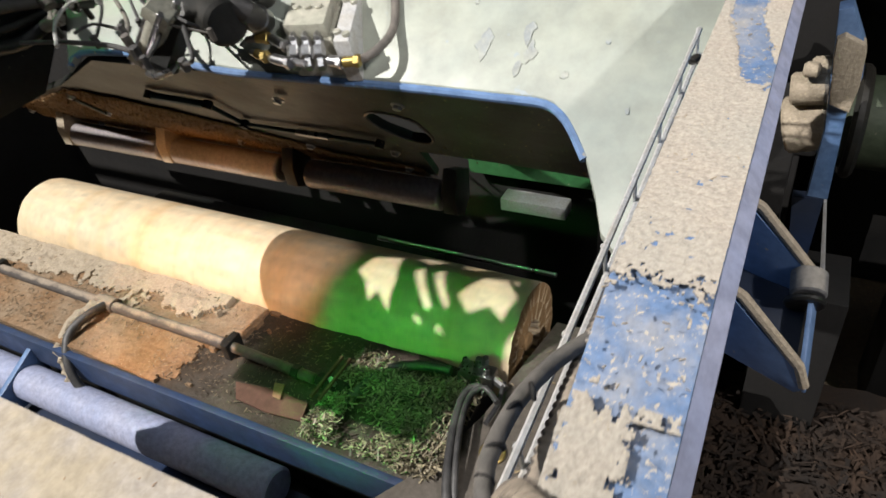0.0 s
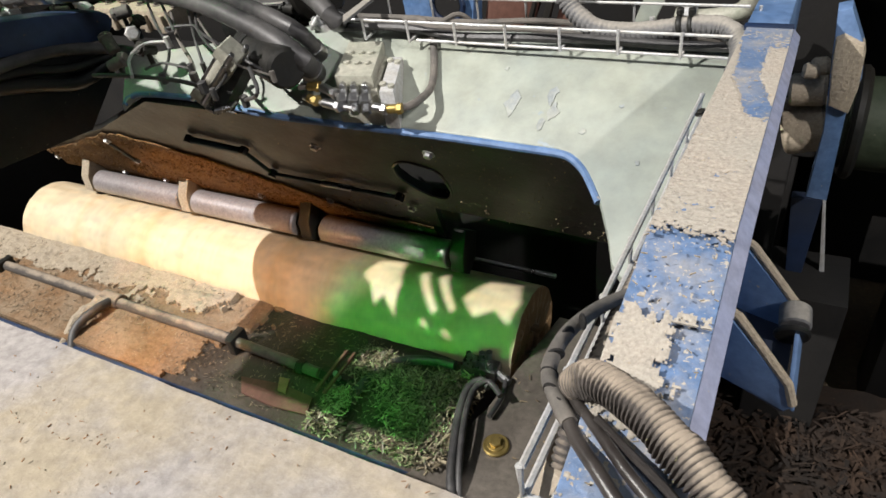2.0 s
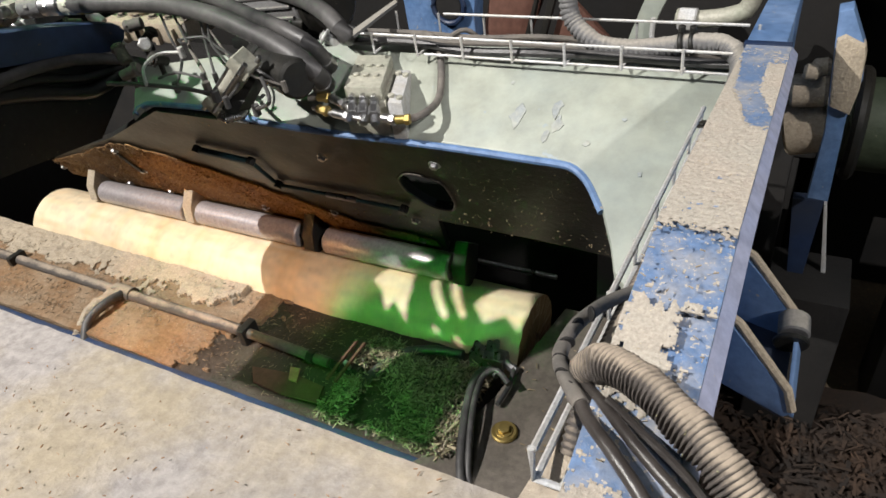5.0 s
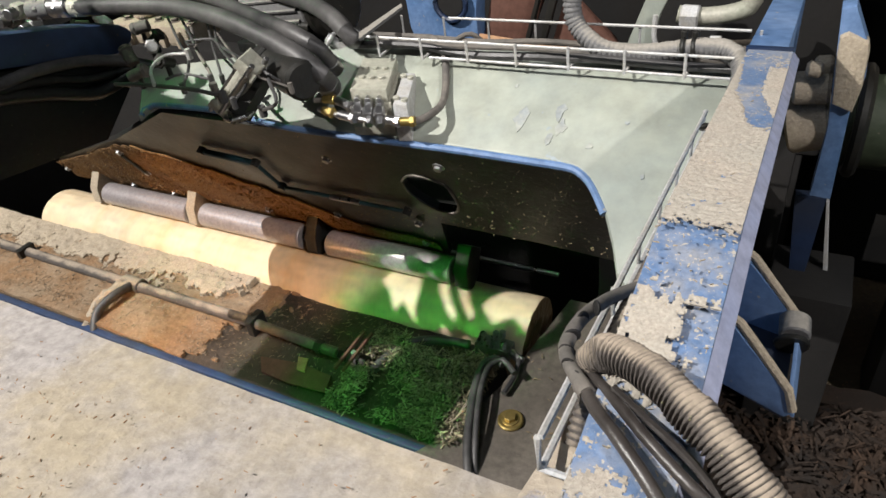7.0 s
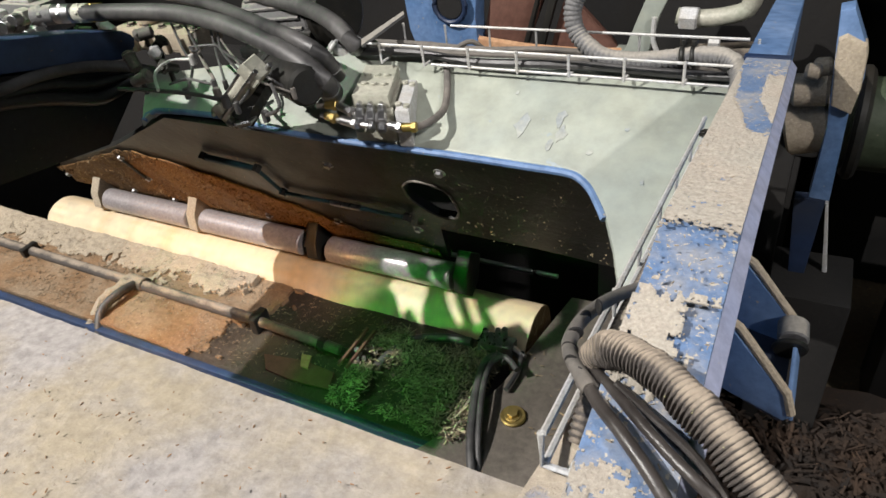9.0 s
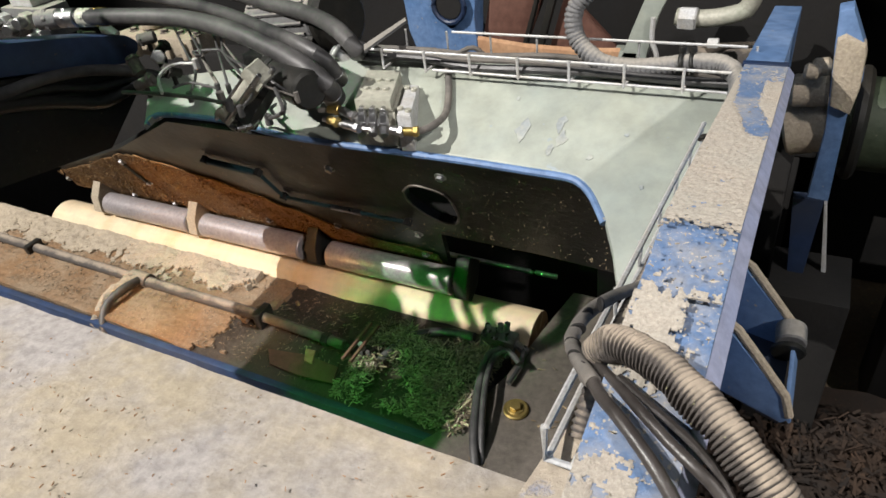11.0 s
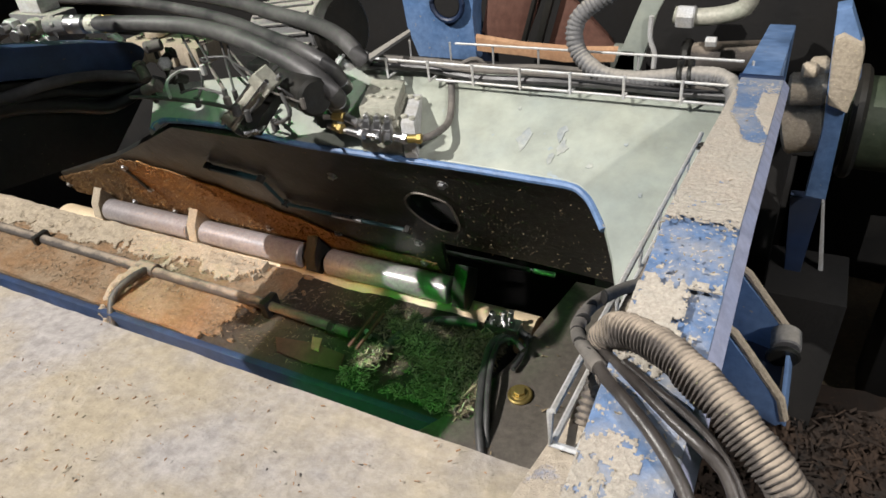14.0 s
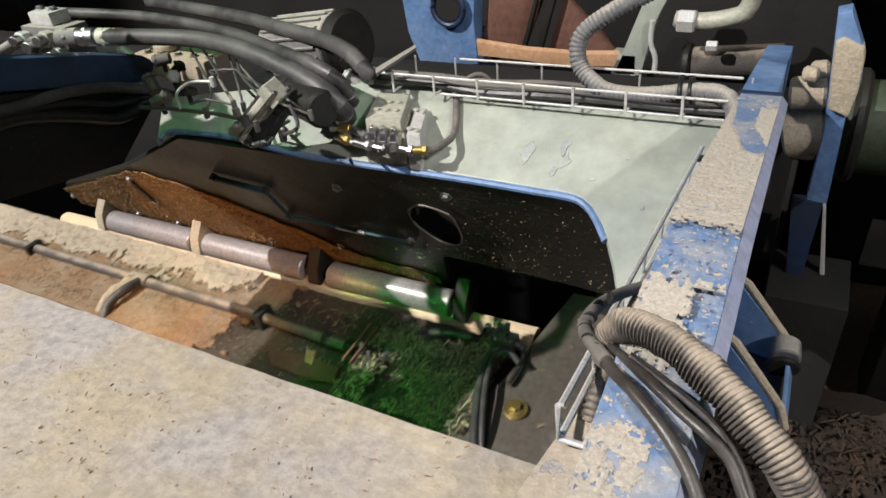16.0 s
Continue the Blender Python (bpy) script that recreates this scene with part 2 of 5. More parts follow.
def part(name, bm, mat, parent, label="", smooth=True):
    bm.normal_update()
    me = bpy.data.meshes.new(name)
    off = root_place(parent)
    bmesh.ops.translate(bm, verts=bm.verts, vec=-off)
    bm.to_mesh(me)
    bm.free()
    me.materials.append(mat)
    if smooth:
        me.shade_smooth()
        me.set_sharp_from_angle(angle=radians(38))
    ob = new(name, me)
    ob.parent = parent
    if label:
        ob["label"] = label
    return ob


def solid(name, bm, mat, label, category, kind="", smooth=True, group=""):
    me = bpy.data.meshes.new(name)
    bm.normal_update()
    bm.to_mesh(me)
    bm.free()
    me.materials.append(mat)
    if smooth:
        me.shade_smooth()
        me.set_sharp_from_angle(angle=radians(38))
    return tagged(new(name, me), label, category, group, kind)


def box(bm, x0, x1, y0, y1, z0, z1, bevel=0.0, m=None):
    r = bmesh.ops.create_cube(bm, size=1)
    vs = r["verts"]
    for v in vs:
        v.co = Vector((x0 + (v.co.x + 0.5) * (x1 - x0), y0 + (v.co.y + 0.5) * (y1 - y0), z0 + (v.co.z + 0.5) * (z1 - z0)))
    if bevel:
        es = list({e for v in vs for e in v.link_edges})
        r = bmesh.ops.bevel(bm, geom=es, offset=bevel, segments=2, profile=0.6, affect="EDGES")
        vs = list({v for f in r["faces"] for v in f.verts} | {v for v in vs if v.is_valid})
    if m is not None:
        bmesh.ops.transform(bm, matrix=m, verts=vs)
    return bm


def prism(bm, points, along, bevel=0.0):
    """A plate: a polygon of 3D points, thickened by the vector along."""
    a = [bm.verts.new(p) for p in points]
    b = [bm.verts.new(Vector(p) + Vector(along)) for p in points]
    fs = [bm.faces.new(a), bm.faces.new(b[::-1])]
    n = len(a)
    for i in range(n):
        fs.append(bm.faces.new((a[i], b[i], b[(i + 1) % n], a[(i + 1) % n])))
    bmesh.ops.recalc_face_normals(bm, faces=fs)
    if bevel:
        es = list({e for f in fs[:2] for e in f.edges})
        bmesh.ops.bevel(bm, geom=es, offset=bevel, segments=2, profile=0.6, affect="EDGES")
    return bm


def curve_points(pts, step=0.012):
    """A smooth line through the points, at even steps."""
    p = [Vector(q) for q in pts]
    p = [p[0] * 2 - p[1]] + p + [p[-1] * 2 - p[-2]]
    out = []
    for i in range(1, len(p) - 2):
        n = max(2, int((p[i + 1] - p[i]).length / step))
        for k in range(n):
            t = k / n
            out.append(0.5 * ((2 * p[i]) + (p[i + 1] - p[i - 1]) * t + (2 * p[i - 1] - 5 * p[i] + 4 * p[i + 1] - p[i + 2]) * t * t
                              + (3 * p[i] - p[i - 1] - 3 * p[i + 1] + p[i + 2]) * t ** 3))
    return out + [p[-2]]


def tube(bm, pts, radius, sides=10, smooth=True, step=0.012, ribs=0.0, rough=0.0):
    """A tube along the points. ribs: the depth of rings, one at every fourth step. rough: uneven dust on it."""
    line = curve_points(pts, step) if smooth else [Vector(q) for q in pts]
    rings, up = [], Vector((0.13, 0.21, 1)).normalized()
    for i, c in enumerate(line):
        d = (line[min(i + 1, len(line) - 1)] - line[max(i - 1, 0)]).normalized()
        a = d.cross(up)
        a = (a if a.length > 0.05 else d.cross(Vector((1, 0, 0)))).normalized()
        b = d.cross(a)
        groove = ribs * (0, 0.12, 1, 0.5)[i % 4]
        ring = []
        for k in range(sides):
            w = 2 * math.pi * k / sides
            q = (a * math.cos(w) + b * math.sin(w))
            # dust fills the grooves on the upper side
            r = radius - groove * max(0.28, min(1.2, 0.8 - 0.95 * (q.z * 0.75 + q.x * 0.65)))
            rr = r + (rough * max(0, noise.noise(c * 70 + q)) if rough else 0)
            ring.append(bm.verts.new(c + q * rr))
        rings.append(ring)
    for r0, r1 in zip(rings, rings[1:]):
        for k in range(sides):
            bm.faces.new((r0[k], r0[(k + 1) % sides], r1[(k + 1) % sides], r1[k]))
    bm.faces.new(rings[0][::-1])
    bm.faces.new(rings[-1])
    return bm


def rod(bm, a, b, radius, sides=12, bevel=0.0):
    """A straight round bar with slightly rounded ends."""
    a, b = Vector(a), Vector(b)
    d = (b - a).normalized()
    e = min(bevel or radius * 0.12, (b - a).length * 0.3)
    line = [(a, radius - e), (a + d * e, radius), (b - d * e, radius), (b, radius - e)]
    u = d.orthogonal().normalized()
    v = d.cross(u)
    rings = [[bm.verts.new(c + (u * math.cos(2 * math.pi * k / sides) + v * math.sin(2 * math.pi * k / sides)) * r) for k in range(sides)] for c, r in line]
    for r0, r1 in zip(rings, rings[1:]):
        for k in range(sides):
            bm.faces.new((r0[k], r0[(k + 1) % sides], r1[(k + 1) % sides], r1[k]))
    bm.faces.new(rings[0][::-1])
    bm.faces.new(rings[-1])
    return bm


def hexbolt(bm, place, normal, r=0.009, h=0.008):
    n = Vector(normal).normalized()
    p = Vector(place)
    rod(bm, p, p + n * h * 0.3, r * 1.45, 14)
    rod(bm, p + n * h * 0.25, p + n * h, r, 6, r * 0.1)
    return bm


B = bmesh.new


# ---------------------------------------------------------------- hall
def hall():
    bm = B()
    bmesh.ops.create_grid(bm, x_segments=60, y_segments=60, size=9)
    for v in bm.verts:
        v.co = Vector((v.co.x - 0.5, v.co.y + 1, -2.1 + 0.03 * noise.noise(v.co * 3)))
    solid("floor", bm, M_FLOOR, "dark concrete floor littered with bark and sawdust", "floor", "structure")
    for name, a in (("wall_north", (-9.5, 8.5, 9.9, 10.1)), ("wall_south", (-9.5, 8.5, -8.1, -7.9)), ("wall_west", (-9.6, -9.4, -8, 10)), ("wall_east", (8.4, 8.6, -8, 10))):
        solid(name, box(B(), *a, -2.2, 4.2), M_WALL, "dark clad wall of the mill hall", "wall", "structure", False)
    solid("ceiling", box(B(), -9.5, 8.5, -8, 10, 4.2, 4.3), M_WALL, "dark roof of the mill hall", "ceiling", "structure", False)


hall()


# ---------------------------------------------------------------- swinging frame
def on_face(x, z, out=0.0):
    """A point of the leaning rear face, out metres proud of it."""
    return Vector((x, 0.955 - 0.6 * (z + 0.605), z)) + Vector((0, -0.857, -0.514)) * out


def plate_with_hole(bm, outline, hole, along):
    loops = []
    for pts in (outline, hole):
        vs = [bm.verts.new(p) for p in pts]
        loops += [bm.edges.new((vs[i], vs[(i + 1) % len(vs)])) for i in range(len(vs))]
    r = bmesh.ops.triangle_fill(bm, edges=loops, use_beauty=True)
    fs = [g for g in r["geom"] if isinstance(g, bmesh.types.BMFace)]
    e = bmesh.ops.extrude_face_region(bm, geom=fs)
    bmesh.ops.translate(bm, verts=[g for g in e["geom"] if isinstance(g, bmesh.types.BMVert)], vec=along)
    bmesh.ops.recalc_face_normals(bm, faces=bm.faces)
    return bm


def between(rows, t):
    for a, b in zip(rows, rows[1:]):
        if t <= b[0]:
            k = (t - a[0]) / (b[0] - a[0])
            return [u + (v - u) * k for u, v in zip(a[1:], b[1:])]
    return list(rows[-1][1:])


DECK = -0.60


def deck_z(y):
    """Height of the sloping deck plate."""
    return DECK + 0.5 * (y - 0.96)


def arm_top(y):
    return -0.2566 - 0.17 * y if y > 0.45 else -0.4141 + 0.18 * y


def swing_frame():
    root = swing_thing("swing_frame", "blue and grey-green steel swing frame of a veneer lathe", "machine frame")
    edge = [(-0.197, 0.797), (-0.215, 0.839), (-0.243, 0.890), (-0.263, 0.916), (-0.284, 0.939), (-0.308, 0.954), (-0.334, 0.959), (-0.396, 0.960), (-0.573, 0.962), (-0.914, 0.960), (-1.061, 0.969), (-1.160, 0.977), (-1.354, 0.969)]
    top = [(-0.086, 1.18), (-0.086, 0.70)] + edge + [(-1.37, 0.93), (-1.45, 1.05), (-1.0, 1.14), (-0.88, 1.18)]
    part("top_plate", prism(B(), [(x, y, deck_z(y)) for x, y in top], (0, 0, -0.016), 0.003), M_PLATE, root, "grey-green painted sloping deck plate with scuffs")
    lip = edge[2:] + [(-1.37, 0.94)]
    part("edge_strip", tube(B(), [(x, y - 0.003, deck_z(y) - 0.008) for x, y in lip], 0.0072, 8, True, 0.03), M_BLUE, root, "bright blue rounded plate edge")
    # scuffs and flakes of bare primer on the plate
    rng = random.Random(17)
    for x, y, r in ((-0.44, 1.03, 0.016), (-0.37, 1.05, 0.012), (-0.36, 1.02, 0.011), (-0.375, 0.995, 0.009), (-0.30, 0.99, 0.006), (-0.25, 1.04, 0.004), (-0.47, 1.09, 0.004), (-0.20, 0.95, 0.004)):
        ring = [(x + r * rng.uniform(0.3, 1.2) * math.cos(k * 0.7), y + 1.6 * r * rng.uniform(0.3, 1.2) * math.sin(k * 0.7)) for k in range(9)]
        part("scuff", prism(B(), [(u, w, deck_z(w) + 0.0016) for u, w in ring], (0, 0, -0.0012)), M_SCUFF, root, "flaked paint scuff", False)
    out = [(-0.288, -0.988), (-0.278, -0.886), (-0.275, -0.745), (-0.280, -0.684), (-0.288, -0.640), (-0.306, -0.622), (-0.332, -0.617), (-1.05, -0.617), (-1.330, -0.617), (-1.754, -0.81), (-2.352, -1.031), (-2.45, -1.17), (-0.80, -1.17), (-0.735, -0.962), (-0.48, -0.966)]
    hole = [(-0.742, -0.762), (-0.714, -0.735), (-0.679, -0.728), (-0.632, -0.747), (-0.627, -0.782), (-0.636, -0.844), (-0.662, -0.884), (-0.708, -0.883), (-0.742, -0.841), (-0.752, -0.801)]
    part("rear_face", plate_with_hole(B(), [on_face(*p) for p in out], [on_face(*p) for p in hole], Vector((0, 0.016, 0.011))), M_FACE, root, "dark oily leaning face with an oval hole")
    rim = [on_face(x, z, 0.001) for x, z in hole]
    part("hole_rim", tube(B(), rim + rim[:1], 0.003, 6, True, 0.02), M_ENDPLATE, root, "lighter steel rim of the hole")
    # sawdust-caked knife plate; its uneven upper border follows the edge of a shadow
    rng = random.Random(31)
    upper = [(-0.80, -1.085), (-1.042, -1.068), (-1.242, -0.965), (-1.455, -0.874), (-1.678, -0.822), (-1.774, -0.830), (-2.352, -1.045)]
    caked = [(-2.44, -1.165), (-0.815, -1.165)]
    for (x0, z0), (x1, z1) in zip(upper, upper[1:]):
        caked += [(x0 + (x1 - x0) * k / 8, z0 + (z1 - z0) * k / 8 + rng.uniform(-0.008, 0.008)) for k in range(8)]
    caked.append(upper[-1])
    part("knife_plate", prism(B(), [on_face(x, z, 0.004) for x, z in caked], on_face(0, 0, 0.008) - on_face(0, 0, 0.004)), M_BROWN, root, "brown plate caked with resin and sawdust")
    for x, z in [(-1.797, -0.865), (-1.820, -0.986), (-1.854, -1.125), (-2.058, -1.125), (-2.214, -1.101), (-2.395, -1.101), (-0.798, -0.965), (-0.840, -1.098), (-1.087, -1.017), (-1.40, -1.09), (-0.90, -0.70), (-0.60, -0.66)]:
        part("bolt", hexbolt(B(), on_face(x, z, 0.008), (0, -0.857, -0.514), 0.009, 0.010), M_STEEL, root)
    part("rod", tube(B(), [on_face(-1.797, -0.875, 0.014), on_face(-1.820, -0.976, 0.014)], 0.005, 8, False), M_FACE, root)
    # thin lubrication line across the face, with nuts at its joints
    knots = [(-1.335, -0.755), (-1.171, -0.774), (-1.177, -0.887), (-0.796, -0.898)]
    part("oil_line", tube(B(), [on_face(x, z, 0.014) for x, z in knots], 0.0055, 8, False), M_OILLINE, root, "dark teal oil line")
    for x, z in knots:
        part("line_nut", rod(B(), on_face(x, z, 0.004), on_face(x, z, 0.024), 0.012, 6), M_FACE, root)
    part("line_sleeve", tube(B(), [on_face(-1.325, -0.756, 0.014), on_face(-1.181, -0.773, 0.014)], 0.009, 8, False), M_OILLINE, root)
    # the highlight along the teal line, built as a steel piece
    part("line_sleeve", tube(B(), [on_face(-1.02, -0.891, 0.014), on_face(-0.93, -0.894, 0.014)], 0.008, 8, False), M_STEEL, root, "bright steel sleeve for the line's highlight")
    # pressure rollers between tabs
    for x0, x1 in ((-2.17, -1.75), (-1.69, -1.27), (-1.17, -0.75)):
        bm = B()
        rod(bm, (x0, 1.225, -1.165), (x1, 1.225, -1.165), 0.040, 40, 0.004)
        r = part("pressure_roller", bm, M_ROLLER, root, "polished steel pressure roller")
        part("axle", rod(B(), (x0 - 0.02, 1.225, -1.165), (x1 + 0.02, 1.225, -1.165), 0.014, 12), M_FACE, r)
    for x in (-2.205, -1.72, -1.22, -0.715):
        prof = [(1.235, -1.075), (1.290, -1.12), (1.262, -1.19), (1.215, -1.215), (1.185, -1.185), (1.195, -1.13)]
        # right-hand tabs take dark steel for the shade they stand in
        part("roller_tab", prism(B(), [(x - 0.02, y, z) for y, z in prof], (0.04, 0, 0), 0.004), M_FACE if x > -1.3 else M_DUST, root, "roller bracket, sawdust-coated at left, darkened for shade at right")
    # right arm: flanged beam running back from the cross-beam
    ys = [-0.15, 0.1, 0.3, 0.5, 0.7, 0.9, 1.107]
    bm = B()
    up = [(y, arm_top(y)) for y in ys]
    prism(bm, [(-0.084, y, z) for y, z in up] + [(-0.084, y, z - 0.012) for y, z in up[::-1]], (0.064, 0, 0), 0.002)
    bmesh.ops.subdivide_edges(bm, edges=[e for e in bm.edges if e.calc_length() > 0.05], cuts=1)
    part("arm_flange", bm, M_THINDUST, root, "blue painted arm flange")
    # thick sawdust crust on the flange, with bare stretches
    bands = [(0.0, 0.3), (0.24, 0.3), (0.26, -0.5), (0.30, -0.35), (0.33, 0.4), (0.385, 0.45), (0.405, -0.6), (0.47, -0.7), (0.495, 0.5), (0.55, 0.9), (0.95, 0.9), (1.02, -0.2), (1.12, -0.8)]

    def caked_here(x, y):
        v = 0.55 * noise.noise(Vector((x * 26, y * 18, 3))) + 0.5 * noise.noise(Vector((x * 70, y * 60, 8))) + 0.95 * noise.noise(Vector((x * 190, y * 170, 5))) + 0.35 * noise.noise(Vector((x * 420, y * 400, 7)))
        u = (x + 0.0835) / 0.063
        base = between(bands, y)[0]
        if y < 0.39:
            base -= 0.9 * max(0, min(1, (u - 0.5) * 4))
        if 0.72 < y < 1.05:
            mid = 0.85 - 3.6 * (y - 0.75) if y < 0.87 else 0.42 - 0.5 * (y - 0.87)
            base -= 2.0 * max(0, min(1, (0.30 - abs(u - mid)) * 8)) * min(1, (y - 0.72) * 25)
        return v + base
    bm = B()
    nx, ny = 46, 620
    cell = {}
    for i in range(nx):
        for k in range(ny):
            x, y = -0.0835 + 0.063 * (i + 0.5) / nx, 0.05 + 1.05 * (k + 0.5) / ny
            if caked_here(x, y) > 0:
                for di, dk in ((0, 0), (1, 0), (1, 1), (0, 1)):
                    if (i + di, k + dk) not in cell:
                        u, w = -0.0835 + 0.063 * (i + di) / nx, 0.05 + 1.05 * (k + dk) / ny
                        deep = 0.0004 + 0.0013 * max(0, min(1, 0.9 * caked_here(u, w))) + 0.0003 * noise.noise(Vector((u * 420, w * 420, 2))) + 0.0006 * max(0, noise.noise(Vector((u * 45, w * 45, 6))))
                        cell[(i + di, k + dk)] = bm.verts.new((u + 0.0006 * noise.noise(Vector((u * 300, w * 300, 1))), w, arm_top(w) + max(0.0003, deep)))
                bm.faces.new([cell[(i + di, k + dk)] for di, dk in ((0, 0), (1, 0), (1, 1), (0, 1))])
    rim = bmesh.ops.extrude_edge_only(bm, edges=[e for e in bm.edges if e.is_boundary])
    for v in [g for g in rim["geom"] if isinstance(g, bmesh.types.BMVert)]:
        v.co.z = arm_top(v.co.y) - 0.0005
    part("sawdust_crust", bm, M_CRUST, root, "pale sawdust crust caked on the flange")
    web = [(y, arm_top(y) - 0.012) for y in ys] + [(1.107, -0.80), (1.0, -0.86), (0.6, -0.86), (0.4, -0.66), (-0.15, -0.66)]
    bm = B()
    loops = [web]
    edges = []
    for loop in loops:
        vs = [bm.verts.new((-0.066, y, z)) for y, z in loop]
        edges += [bm.edges.new((vs[i], vs[(i + 1) % len(vs)])) for i in range(len(vs))]
    r = bmesh.ops.triangle_fill(bm, edges=edges, use_beauty=True)
    e = bmesh.ops.extrude_face_region(bm, geom=[g for g in r["geom"] if isinstance(g, bmesh.types.BMFace)])
    bmesh.ops.translate(bm, verts=[g for g in e["geom"] if isinstance(g, bmesh.types.BMVert)], vec=(0.012, 0, 0))
    bmesh.ops.recalc_face_normals(bm, faces=bm.faces)
    part("arm_web", bm, M_BLUE, root, "blue painted arm web", False)
    bm = B()
    cut = [[bm.verts.new((x, y, arm_top(y) + z)) for x, z in ((-0.020, -0.001), (-0.010, -0.013), (-0.010, -0.022), (-0.022, -0.018))] for y in ys]
    for a, b in zip(cut, cut[1:]):
        for k in range(4):
            bm.faces.new((a[k], b[k], b[(k + 1) % 4], a[(k + 1) % 4]))
    bm.faces.new(cut[0])
    bm.faces.new(cut[-1][::-1])
    bmesh.ops.recalc_face_normals(bm, faces=bm.faces)
    part("side_flange", bm, M_SIDE, root, "pale lavender-blue sloping flange")
    post = [(1.112, arm_top(1.112)), (1.75, arm_top(1.75)), (1.75, -0.85), (1.112, -0.62)]
    part("arm_extension", prism(B(), [(-0.086, y, z) for y, z in post], (0.058, 0, 0), 0.003), M_BLUE, root, "clean blue rear end of the arm")
    part("weld_seam", box(B(), -0.087, -0.020, 1.102, 1.114, arm_top(1.11) - 0.004, arm_top(1.11) + 0.004, 0.001), M_NAVY, root)
    # gussets with a dusty pin on the outer side
    for y, z0 in ((0.855, -0.648), (0.725, -0.660)):
        out = [(-0.030, y, z0), (0.060, y - 0.03, z0 - 0.085), (0.070, y - 0.035, z0 - 0.115), (0.062, y - 0.035, z0 - 0.125), (-0.030, y, z0 - 0.125)]
        part("gusset", prism(B(), out, (0, 0.010, 0.002), 0.002), M_BLUE, root)
        part("gusset_rim", tube(B(), [(-0.028, y + 0.005, z0 + 0.003), (-0.012, y + 0.003, z0 - 0.006), (0.060, y - 0.025, z0 - 0.080), (0.070, y - 0.03, z0 - 0.112)], 0.0065, 8, False), M_DUST, root, "dusty gusset edge")
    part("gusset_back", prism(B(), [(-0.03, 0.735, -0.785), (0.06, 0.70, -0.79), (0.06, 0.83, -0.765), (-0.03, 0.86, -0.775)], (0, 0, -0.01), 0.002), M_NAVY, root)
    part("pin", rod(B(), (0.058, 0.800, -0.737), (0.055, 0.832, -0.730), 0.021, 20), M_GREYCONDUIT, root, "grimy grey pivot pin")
    part("pin_washer", rod(B(), (0.057, 0.795, -0.752), (0.056, 0.803, -0.750), 0.024, 18), M_FACE, root)
    part("gusset_link", prism(B(), [(0.058, 0.828, -0.735), (0.066, 0.828, -0.765), (0.069, 0.692, -0.782), (0.062, 0.692, -0.760)], (0.006, 0, 0), 0.002), M_BLUE, root, "blue link plate between the gussets")
    # left arm: a blue rounded box beam over a grimy web, with hoses strapped along its side
    prof = [(0.50, -0.296), (0.798, -0.375), (0.949, -0.415), (1.06, -0.450), (1.095, -0.464), (1.112, -0.478), (1.118, -0.492), (1.110, -0.508), (1.090, -0.522), (1.060, -0.526), (0.76, -0.441), (0.50, -0.369)]
    part("arm_beam", prism(B(), [(-1.62, y, z) for y, z in prof], (0.094, 0, 0), 0.014), M_ARMBLUE, root, "dull blue rounded arm beam")
    prof = [(0.56, -0.390), (0.76, -0.445), (1.060, -0.530), (1.085, -0.60), (0.938, -0.705), (0.638, -0.653), (0.56, -0.64)]
    part("arm_web", prism(B(), [(-1.61, y, z) for y, z in prof], (0.065, 0, 0), 0.004), M_FACE, root, "grimy black arm web")
    for k, (drop, r) in enumerate(((0.0, 0.014), (0.030, 0.011), (0.052, 0.016))):
        pts = [(-1.528, 0.50 + 0.115 * i, -0.398 - 0.030 * i - 0.018 * math.sin(i * 1.3 + k) - drop) for i in range(5)] + [(-1.50, 1.06, -0.545 - drop * 0.5), (-1.40, 1.09, -0.575)]
        part("side_hose", tube(B(), pts, r, 10, True, 0.03), (M_RUBBER, M_FACE, M_FACE)[k], root, "grimy hose strapped to the arm")
    # front cross-beam, top caked with dust
    bm = B()
    zt = lambda y: -0.4935 - 0.173 * (y - 0.29)
    n = 40
    rows = []
    for i in range(n * 2 + 1):
        x = -1.73 + 1.65 * i / (n * 2)
        rows.append([bm.verts.new((x, y + (0.0012 * noise.noise(Vector((x * 40, 3, 0))) if k == 9 else 0), zt(y) + 0.002 * noise.noise(Vector((x * 25, y * 25, 1))))) for k, y in enumerate([-0.20 + 0.49 * q / 9 for q in range(10)])])
    for a, b in zip(rows, rows[1:]):
        for k in range(9):
            bm.faces.new((a[k], b[k], b[k + 1], a[k + 1]))
    e = bmesh.ops.extrude_face_region(bm, geom=bm.faces[:])
    bmesh.ops.translate(bm, verts=[g for g in e["geom"] if isinstance(g, bmesh.types.BMVert)], vec=(0, 0, -0.012))
    bmesh.ops.recalc_face_normals(bm, faces=bm.faces)
    part("cross_beam_top", bm, M_PANEL, root, "blue cross-beam buried under pale sawdust")
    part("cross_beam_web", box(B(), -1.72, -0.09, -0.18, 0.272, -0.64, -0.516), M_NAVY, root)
    return root


swing_frame()


